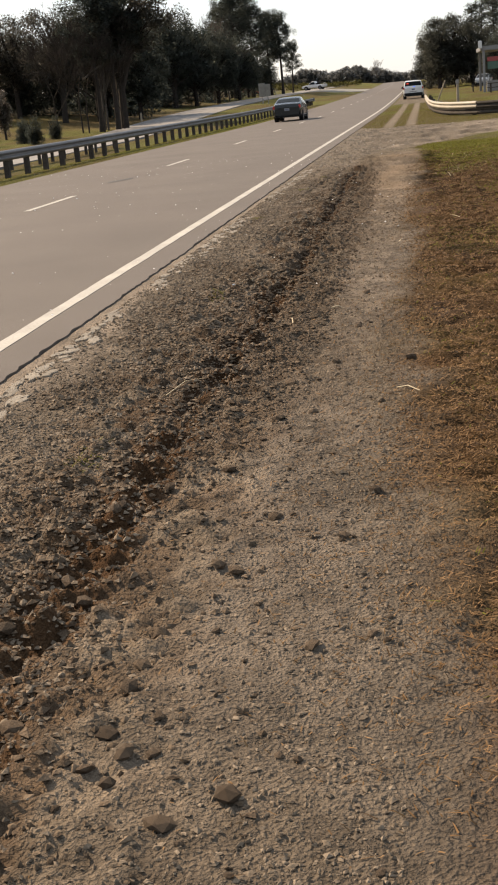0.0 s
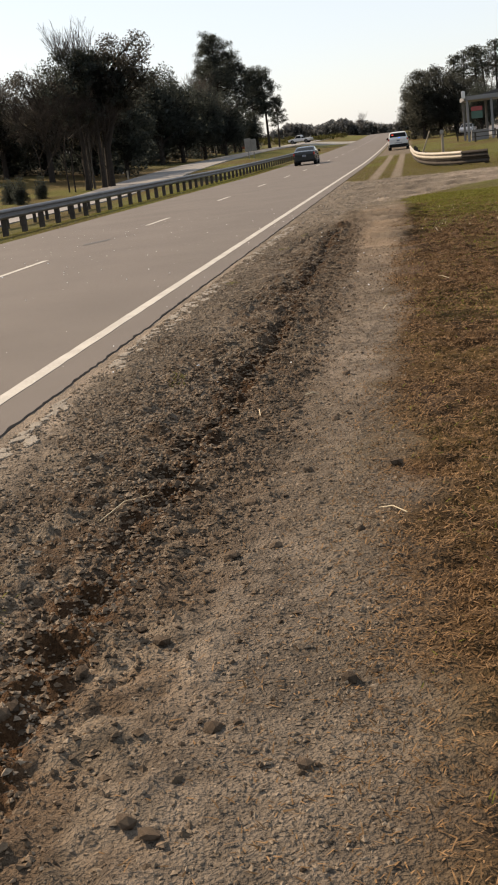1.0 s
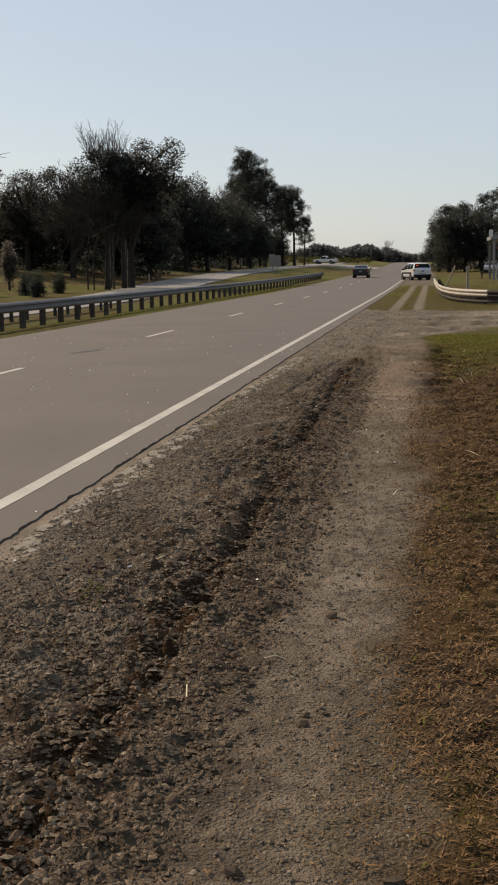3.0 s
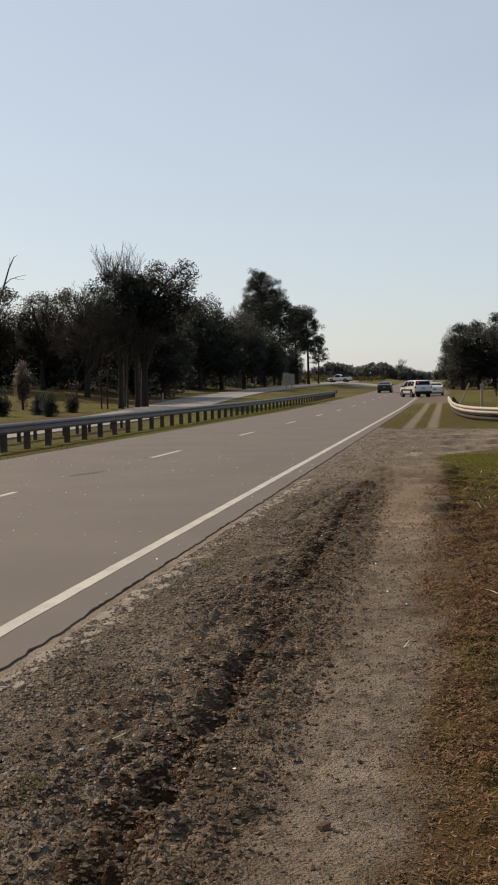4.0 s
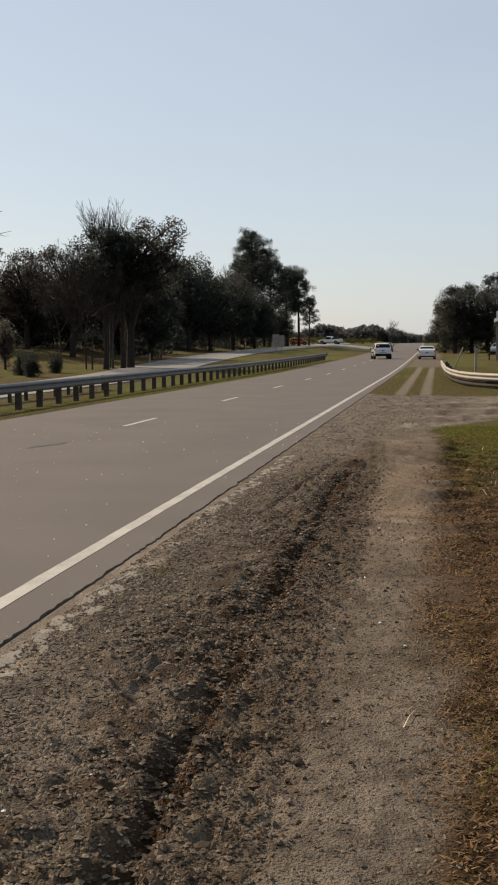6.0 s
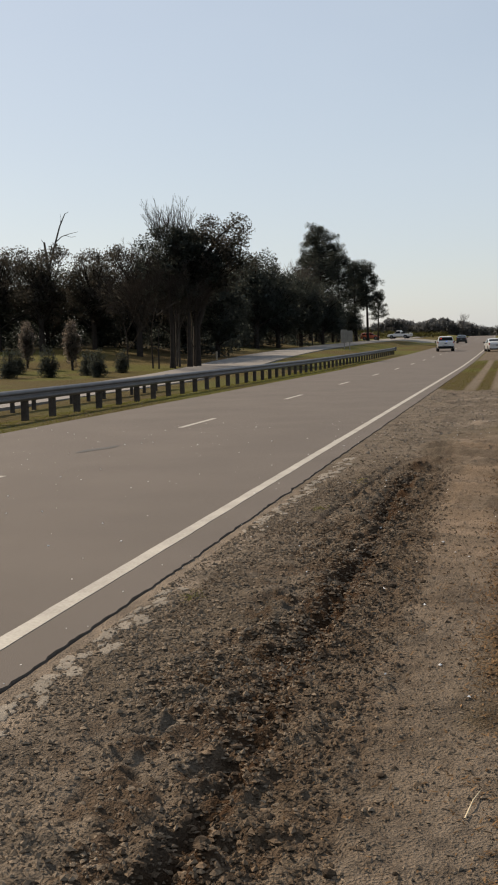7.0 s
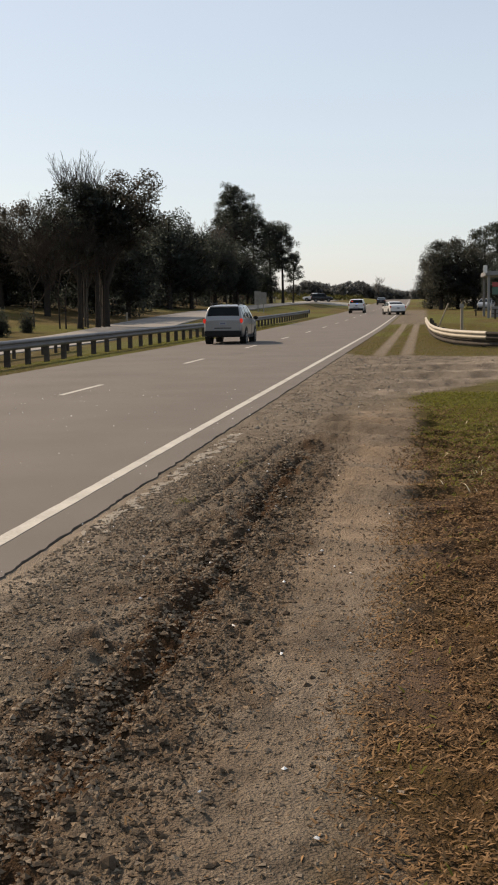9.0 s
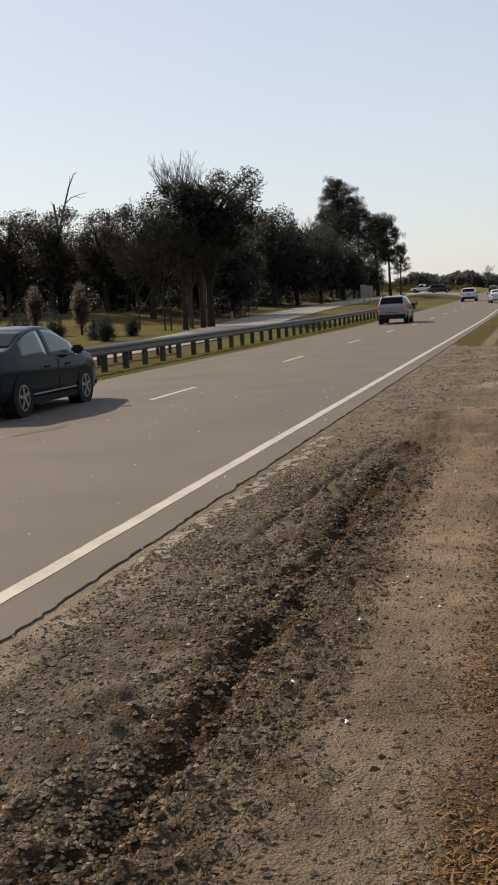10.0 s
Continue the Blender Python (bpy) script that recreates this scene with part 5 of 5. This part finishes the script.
dark_sedan, _ = vehicle("sedan", "dark sedan driving away along the inner lane", "car", M_GREYCAR, suv=False, L=4.7, W=1.82, H=1.46)
patrol, _ = vehicle("patrol_suv", "white patrol car with lit beacons leaving the gravel pull-off", "car", M_WHITE, suv=True, beacon=True, L=4.9, W=1.98, H=1.74)
white_sedan, _ = vehicle("sedan", "white sedan pulling out from the gravel shoulder", "car", M_WHITE, suv=False, L=4.75, W=1.84, H=1.46)
silver_suv, silver_wheels = vehicle("suv", "silver SUV with roof rails and lit brake lamps", "car", M_SILVER, suv=True, lit=True, rails=True, L=4.55, W=1.80, H=1.73)
teal_sedan, teal_wheels = vehicle("sedan", "dark teal sedan with bright alloy rims in the inner lane", "car", M_DARKCAR, suv=False, L=4.85, W=1.84, H=1.52)
red_car, _ = vehicle("hatchback", "orange-red car waiting at the median crossing", "car", M_REDCAR, suv=True, L=4.1, W=1.75, H=1.55, plate=False)
dark_suv, _ = vehicle("suv", "dark SUV crossing the median opening", "car", M_GREYCAR, suv=True, L=4.7, W=1.85, H=1.75, plate=False)


def on_road(x, y, yaw=0.0, dz=0.0):
    return pose(float(x + road_x(y)), y, float(road_z(y)) + dz, 0, 0, yaw)


truck = pickup("pickup_truck", "white pickup truck standing at the median crossing", M_WHITE)
truck.matrix_basis = pose(-17.8, 281, float(road_z(281) + opposite_rise(281)) - 0.02, 0, 0, 75)
parked, _ = vehicle("suv", "white SUV parked in the lot behind the canopy", "car", M_WHITE, suv=True, L=4.6, W=1.85, H=1.7, plate=False)
parked.matrix_basis = pose(25.0, 190, float(land_z(25, 190)), 0, 0, 60)
parked2, _ = vehicle("sedan", "silver sedan parked in the lot behind the canopy", "car", M_SILVER, suv=False, L=4.6, W=1.8, H=1.45, plate=False)
parked2.matrix_basis = pose(14.6, 160, float(land_z(14.6, 160)), 0, 0, 170)


def motions():
    walk(dark_sedan, [(t, on_road(x, y)) for t, x, y in ((0, -1.5, 78.5), (1, -1.4, 101), (2, -1.2, 122), (2.5, -1.2, 132), (4, -1.1, 164), (5.5, -1.2, 195), (7, -1.3, 226), (8, -1.4, 243), (9, -1.4, 258), (10, -1.4, 272))])
    walk(patrol, [(t, on_road(x, y, a, d)) for t, x, y, a, d in ((0, 6.0, 122.5, 0, -0.05), (1.5, 6.0, 122.5, 0, -0.05), (2, 5.95, 123, 2, -0.05), (2.5, 5.75, 124.0, 9, -0.05), (2.7, 5.6, 124.6, 13, -0.05), (3.8, 4.1, 129, 22, -0.02), (4.0, 3.75, 130, 22, 0),
                                                            (4.5, 3.0, 131.5, 19, 0), (5.0, 2.15, 133.5, 15, 0), (5.5, 1.35, 136, 11, 0), (7, -0.5, 149, 5, 0), (8, -1.05, 154, 2, 0), (9, -1.3, 160, 0, 0), (10, -1.4, 169, 0, 0))])
    walk(white_sedan, [(t, on_road(x, y, a, d)) for t, x, y, a, d in ((0, 5.75, 138, 0, -0.05), (6, 5.75, 138, 0, -0.05), (7, 5.3, 140.2, 8, -0.05), (8, 4.45, 142.5, 16, -0.02), (9, 3.6, 145, 14, 0), (9.5, 3.2, 146.5, 10, 0), (10, 2.85, 148, 7, 0))])
    walk(silver_suv, [(t, on_road(x, y)) for t, x, y in ((0, -1.78, -131), (7, -1.78, 19.7), (7.5, -1.78, 30.2), (8, -1.75, 40.6), (8.5, -1.72, 52.2), (9, -1.68, 63.5), (9.5, -1.62, 74.8), (10, -1.55, 86.2))])
    walk(teal_sedan, [(t, on_road(-2.25, y)) for t, y in ((0, -187), (5, -77), (9, 9.3), (10, 31.3))])
    walk(red_car, [(t, pose(x, y, float(road_z(y) + opposite_rise(y) * smooth01(-4.5, -15.5, x)), 0, 0, a)) for t, x, y, a in ((0, -30, 262, -80), (4.5, -24.5, 262, -85), (7, -22.5, 262, -85), (8.2, -27, 262, -85), (10, -34, 262, -85))])
    walk(dark_suv, [(t, pose(x, y, float(road_z(y) + opposite_rise(y) * smooth01(-4.5, -15.5, x)), 0, 0, a)) for t, x, y, a in ((0, -62, 268, -88), (7, -29, 262, -88), (8, -18.5, 262, -88), (9, -14.6, 262, -84), (10, -12.5, 261.5, -80))])
    for ws, v in ((silver_wheels, 21.5), (teal_wheels, 22.0)):
        for w in ws:
            base = w.matrix_basis.copy()
            turn = -((math.degrees(v / FPS / 0.34)) % 72) * (1 if base.to_euler().z == 0 else -1)
            walk(w, [(k / FPS, base @ pose(0, 0, 0, turn * k)) for k in range(0, 301)])


# ---- loose ground cover ----
OCTA_V = np.array([(1, 0, 0), (-1, 0, 0), (0, 1, 0), (0, -1, 0), (0, 0, 1), (0, 0, -1)], float)
OCTA_F = np.array([(0, 2, 4), (2, 1, 4), (1, 3, 4), (3, 0, 4), (2, 0, 5), (1, 2, 5), (3, 1, 5), (0, 3, 5)])


def crumbs(rng, x, y, size):
    """Angular lumps on the ground, joined."""
    n = len(x)
    v = OCTA_V[None] * (0.65 + 0.7 * rng.rand(n, 6, 1)) + rng.normal(size=(n, 6, 3)) * 0.18
    v = v * size[:, None, None] * np.stack([0.7 + 0.8 * rng.rand(n), 0.7 + 0.8 * rng.rand(n), 0.45 + 0.4 * rng.rand(n)], 1)[:, None, :]
    a = rng.rand(n) * 6.283
    c, s = np.cos(a)[:, None], np.sin(a)[:, None]
    v = np.stack([v[..., 0] * c - v[..., 1] * s, v[..., 0] * s + v[..., 1] * c, v[..., 2]], -1)
    v = v + np.stack([x, y, ground_at(x, y) + size * 0.22], 1)[:, None, :]
    f = OCTA_F[None] + 6 * np.arange(n)[:, None, None]
    return v.reshape(-1, 3), f.reshape(-1, 3)


def scatter(rng, n, x0, x1, y0, y1, weight):
    """Random places, denser near the path's start, kept by a weight."""
    x = rng.uniform(x0, x1, n)
    y = y0 + (y1 - y0) * rng.rand(n) ** 1.35
    keep = rng.rand(n) < weight(x, y)
    return x[keep], y[keep]


def clear_of_drive(x, y):
    return (1 - 0.8 * drive_mask(x, y)) * (1 - 0.85 * smooth01(17, 28, y))


rng = np.random.RandomState(5)
d_rut = lambda x, y: x - rut_x(y)
x, y = scatter(rng, 170000, 4.45, 6.95, 2.2, 34, lambda x, y: clear_of_drive(x, y) * (1 - 0.5 * smooth01(13, 18, y) * smooth01(0.2, 0.5, d_rut(x, y))) * (0.24 + 0.40 * smooth01(0.4, 0.8, d_rut(x, y)) * smooth01(9, 6, y) + 0.75 * (0.6 + 0.4 * smooth01(4, 7, y)) * smooth01(0.30, 0.0, d_rut(x, y)) * (0.12 + 0.88 * smooth01(0.32, 0.62, N2(x * 2.5, y * 1.5)))))
v, f = crumbs(rng, x, y, (0.0030 + 0.0105 * rng.rand(len(x)) ** 2.4) * (0.62 + 0.38 * smooth01(0.3, 0.0, d_rut(x, y))) + 0.00025 * y)
tagged(new("gravel", np_mesh("gravel", v, f, M_GRAVEL)), "grey-brown gravel and grit strewn over the shoulder", "gravel", kind="stuff")
x, y = scatter(rng, 130000, 4.7, 6.6, 2.2, 25, lambda x, y: clear_of_drive(x, y) * (0.03 + 0.97 * smooth01(0.48, 0.15, np.abs(d_rut(x, y) - 0.14 * smooth01(4, 8, y))) * (1 - 0.3 * smooth01(0.10, 0.04, np.abs(d_rut(x, y)))) * (0.14 + 0.86 * smooth01(4, 8, y)) + 0.8 * smooth01(0.0, -0.2, d_rut(x, y)) * smooth01(0.5, 0.68, N1(x * 2 + 4, y * 1.2))))
v, f = crumbs(rng, x, y, 0.004 + (0.012 + 0.004 * smooth01(0.25, 0.1, np.abs(d_rut(x, y)))) * rng.rand(len(x)) ** 2.0)
M_CRUMB = mat("dark_soil_crumbs", (0.070, 0.048, 0.032), (0.155, 0.114, 0.078), 25.0, 0.95, 0.5, 90.0, spread=0.45, spec=0.1)
tagged(new("soil_crumbs", np_mesh("soil_crumbs", v, f, M_CRUMB)), "dark crumbled soil thrown up along the rut", "soil", kind="stuff")
x, y = rng.uniform(4.5, 11, 9000), rng.uniform(25, 49, 9000)
keep = rng.rand(len(x)) < drive_mask(x, y) * (0.25 + 0.75 * smooth01(7.5, 5.5, x)) * (0.3 + 0.7 * smooth01(0.35, 0.65, N1(x * 0.9, y * 0.7)))
x, y = x[keep], y[keep]
v, f = crumbs(rng, x, y, 0.008 + 0.026 * rng.rand(len(x)) ** 2)
tagged(new("drive_gravel", np_mesh("drive_gravel", v, f, M_PALEGRAVEL)), "loose grey gravel spread over the dirt drive", "gravel", kind="stuff")


def clod_mesh(seed):
    r = np.random.RandomState(seed)
    bm = bmesh.new()
    bmesh.ops.create_icosphere(bm, subdivisions=1, radius=1.0)
    for v in bm.verts:
        v.co *= 0.70 + 0.55 * r.rand()
        v.co.z *= 0.62
    me = bpy.data.meshes.new("clod")
    bm.to_mesh(me)
    bm.free()
    me.materials.append(M_CLOD)
    return me


clods = [clod_mesh(k) for k in range(9)]
x, y = scatter(rng, 1500, 5.3, 7.0, 2.3, 19, lambda x, y: 0.07 + 0.22 * smooth01(7.5, 5.5, y) + 0.9 * smooth01(0.5, 0.12, np.abs(d_rut(x, y) - 0.2)))
for i in range(min(290, len(x))):
    s = 0.010 + 0.024 * rng.rand() ** 2.2
    m = pose(x[i], y[i], float(ground_at(x[i], y[i])) + s * 0.30, rng.uniform(-20, 20), rng.uniform(-20, 20), rng.uniform(0, 360)) @ Matrix.Diagonal((s * rng.uniform(0.8, 1.5), s, s * rng.uniform(0.8, 1.2), 1))
    child("clod", clods[i % 9], ground, "", m)


def slab_mesh(seed):
    r = np.random.RandomState(seed)
    n = 15
    rad = [0.55 + 0.65 * r.rand() for _ in range(n)]
    out = [(math.cos(a) * q, math.sin(a) * q) for a, q in zip(np.linspace(0, 2 * math.pi, n + 1)[:-1], rad)]
    bm = loft([[(px, py, -1) for px, py in out], [(px, py, 0.4 + 0.3 * r.rand()) for px, py in out], [(px * 0.8, py * 0.8, 0.8 + 0.3 * r.rand()) for px, py in out]])
    bmesh.ops.recalc_face_normals(bm, faces=bm.faces)
    me = bpy.data.meshes.new("slab")
    bm.to_mesh(me)
    bm.free()
    me.materials.append(M_SLAB)
    return me


slabs = [slab_mesh(k) for k in range(8)]
yy = 5.0
while yy < 26:
    if N2(np.array([yy * 0.7]), np.array([1.5]))[0] > 0.28:
        sx, sy = rng.uniform(0.02, 0.07), rng.uniform(0.04, 0.16)
        px = 4.45 + sx * 0.7 + 0.16 * rng.rand() ** 2
        child("slab", slabs[rng.randint(8)], road, "", pose(px, yy, float(ground_at(px, yy)) + 0.0, rng.uniform(-3, 3), rng.uniform(-4, 4), rng.uniform(-15, 15)) @ Matrix.Diagonal((sx, sy, 0.007, 1)))
    yy += rng.uniform(0.05, 0.15)


def blades(rng, x, y, length, width, flat):
    """Lying and half-lying blades: one bent strip each."""
    n = len(x)
    a = rng.rand(n) * 6.283
    up = rng.rand(n) ** flat * 0.9
    d = np.stack([np.cos(a), np.sin(a), up], 1)
    d /= np.linalg.norm(d, axis=1)[:, None]
    s = np.stack([-np.sin(a), np.cos(a), 0.25 * rng.normal(size=n)], 1)
    p = np.stack([x, y, ground_at(x, y) + 0.004], 1)
    L, W = length[:, None], width[:, None]
    mid = p + d * L * 0.55
    tip = p + d * L + np.stack([0 * x, 0 * x, -0.25 * length * up], 1)
    v = np.stack([p - s * W, p + s * W, mid + s * W * 0.8, mid - s * W * 0.8, tip], 1)
    o = 5 * np.arange(n)[:, None]
    f = np.concatenate([o + np.array([[0, 1, 2]]), o + np.array([[0, 2, 3]]), o + np.array([[3, 2, 4]])])
    return v.reshape(-1, 3), f


edge = lambda x, y: x - (6.84 + 0.22 * (N2(x * 0.8, y * 0.6) - 0.5) + 0.25 * smooth01(6, 2, y))
x, y = scatter(rng, 400000, 6.0, 9.6, 2.2, 30, lambda x, y: smooth01(2.2, 3.4, y) * smooth01(9.6, 8.7, x) * (1 - 0.9 * drive_mask(x, y)) * (1 - 0.6 * smooth01(22, 29, y)) * (smooth01(-0.25, 0.25, edge(x, y)) * (0.30 + 0.70 * smooth01(0.3, 0.6, N1(x * 3, y * 2))) + 0.015 + 0.15 * smooth01(-0.75, -0.1, edge(x, y)) * smooth01(10, 6, y)))
v, f = blades(rng, x, y, 0.012 + 0.034 * rng.rand(len(x)) ** 1.8 + 0.0004 * y, 0.0009 + 0.0011 * rng.rand(len(x)) + 0.00018 * y, 1.7)
tagged(new("dead_grass", np_mesh("dead_grass", v, f, M_DEAD)), "brown winter-dead grass matted on the verge", "grass", kind="stuff")
x, y = scatter(rng, 110000, 6.7, 10.5, 3, 33, lambda x, y: (1 - drive_mask(x, y)) * smooth01(-0.1, 0.4, edge(x, y)) * (0.05 + 0.95 * smooth01(20.5, 28, y + 5 * (N3(x * 0.6, y * 0.3) - 0.5)) + 0.22 * smooth01(0.40, 0.70, N3(x * 1.1 + 3, y * 0.4)) * smooth01(5, 9, y)))
v, f = blades(rng, x, y, 0.018 + 0.03 * rng.rand(len(x)) + 0.0012 * y, 0.0009 + 0.0012 * rng.rand(len(x)) + 0.0002 * y, 1.2)
tagged(new("green_grass", np_mesh("green_grass", v, f, M_GREEN)), "fresh green grass near the dirt drive", "grass", kind="stuff")
# taller weeds beside the drive
for wm, wl, wn_, wf in ((M_WEED, "pale green weeds standing in the verge beside the drive", 2600, 0.35), (M_STRAW, "dry straw-coloured stalks among the verge weeds", 350, 0.25)):
    x, y = rng.uniform(6.9, 11.5, wn_), rng.uniform(19, 33.5, wn_)
    keep = rng.rand(wn_) < (1 - drive_mask(x, y)) * smooth01(0.45, 0.75, N4(x * 0.9, y * 0.45)) * smooth01(6.9, 7.4, x)
    x, y = x[keep], y[keep]
    v, f = blades(rng, x, y, 0.05 + 0.10 * rng.rand(len(x)) ** 1.6, 0.002 + 0.004 * rng.rand(len(x)), wf)
    tagged(new("weeds", np_mesh("weeds", v, f, wm)), wl, "weeds", kind="stuff")
# grass under the median rail and along the far verge
x = np.concatenate([rng.uniform(-8.6, -3.75, 40000), rng.uniform(4.6, 12, 16000)])
y = np.concatenate([rng.uniform(28, 110, 40000), rng.uniform(49, 98, 16000)])
keep = ~((x > 0) & ((np.abs(x - 5.55) < 0.25) | (np.abs(x - 6.45) < 0.25)))
x, y = x[keep], y[keep]
v, f = blades(rng, x, y, 0.035 + 0.05 * rng.rand(len(x)), 0.005 + 0.006 * rng.rand(len(x)), 1.0)
tagged(new("median_grass", np_mesh("median_grass", v, f, M_GREEN)), "short green grass under the median guardrail", "grass", kind="stuff")
x = np.concatenate([rng.normal(tx, 0.045, 60) for tx in (5.42, 5.30, 4.75, 4.95, 5.10)])
y = np.concatenate([rng.normal(ty, 0.09, 60) for ty in (5.3, 9.8, 16.2, 20.5, 22.8)])
v, f = blades(rng, x, y, 0.02 + 0.04 * rng.rand(len(x)), 0.002 + 0.002 * rng.rand(len(x)), 0.6)
tagged(new("grass_tufts", np_mesh("grass_tufts", v, f, M_GREEN)), "small green grass tufts sprouting from the gravel", "grass", kind="stuff")
# straws, sticks and bits of litter
for (sx, sy, ln, ang) in ((7.35, 14.6, 0.22, 120), (5.62, 6.7, 0.35, 60), (6.75, 12.8, 0.30, 80), (6.35, 8.9, 0.10, 20), (6.05, 8.5, 0.14, 100), (5.45, 10.6, 0.4, 75), (6.9, 6.4, 0.16, 140)):
    w = Wood()
    z = float(ground_at(sx, sy)) + 0.008
    dx, dy = math.cos(radians(ang)) * ln / 2, math.sin(radians(ang)) * ln / 2
    w.add([(sx - dx, sy - dy, float(ground_at(sx - dx, sy - dy)) + 0.006), (sx, sy, z + 0.012), (sx + dx, sy + dy, float(ground_at(sx + dx, sy + dy)) + 0.006)], [0.0035, 0.003, 0.0018], 5)
    tagged(new("stick", w.mesh("stick", M_STRAW)), "pale dry stick lying on the dirt", "stick", group="sticks on the shoulder")
n = 420
x, y = rng.uniform(-3.4, 6.8, n), rng.uniform(9, 34, n)
on = x < 4.4
gz = np.where(on, road_z(y) + 0.003, ground_at(x, y) + 0.004)
sz = 0.004 + 0.010 * rng.rand(n) ** 2.2
v, f = crumbs(rng, x, y, sz)
v = v.reshape(n, 6, 3)
v[:, :, 2] += (gz - ground_at(x, y))[:, None]
tagged(new("glass_crumbs", np_mesh("glass_crumbs", v.reshape(-1, 3), f, M_GLASSBIT)), "scattered crumbs of broken glass on the road, glints put into a near-white colour", "debris", kind="stuff")


motions()
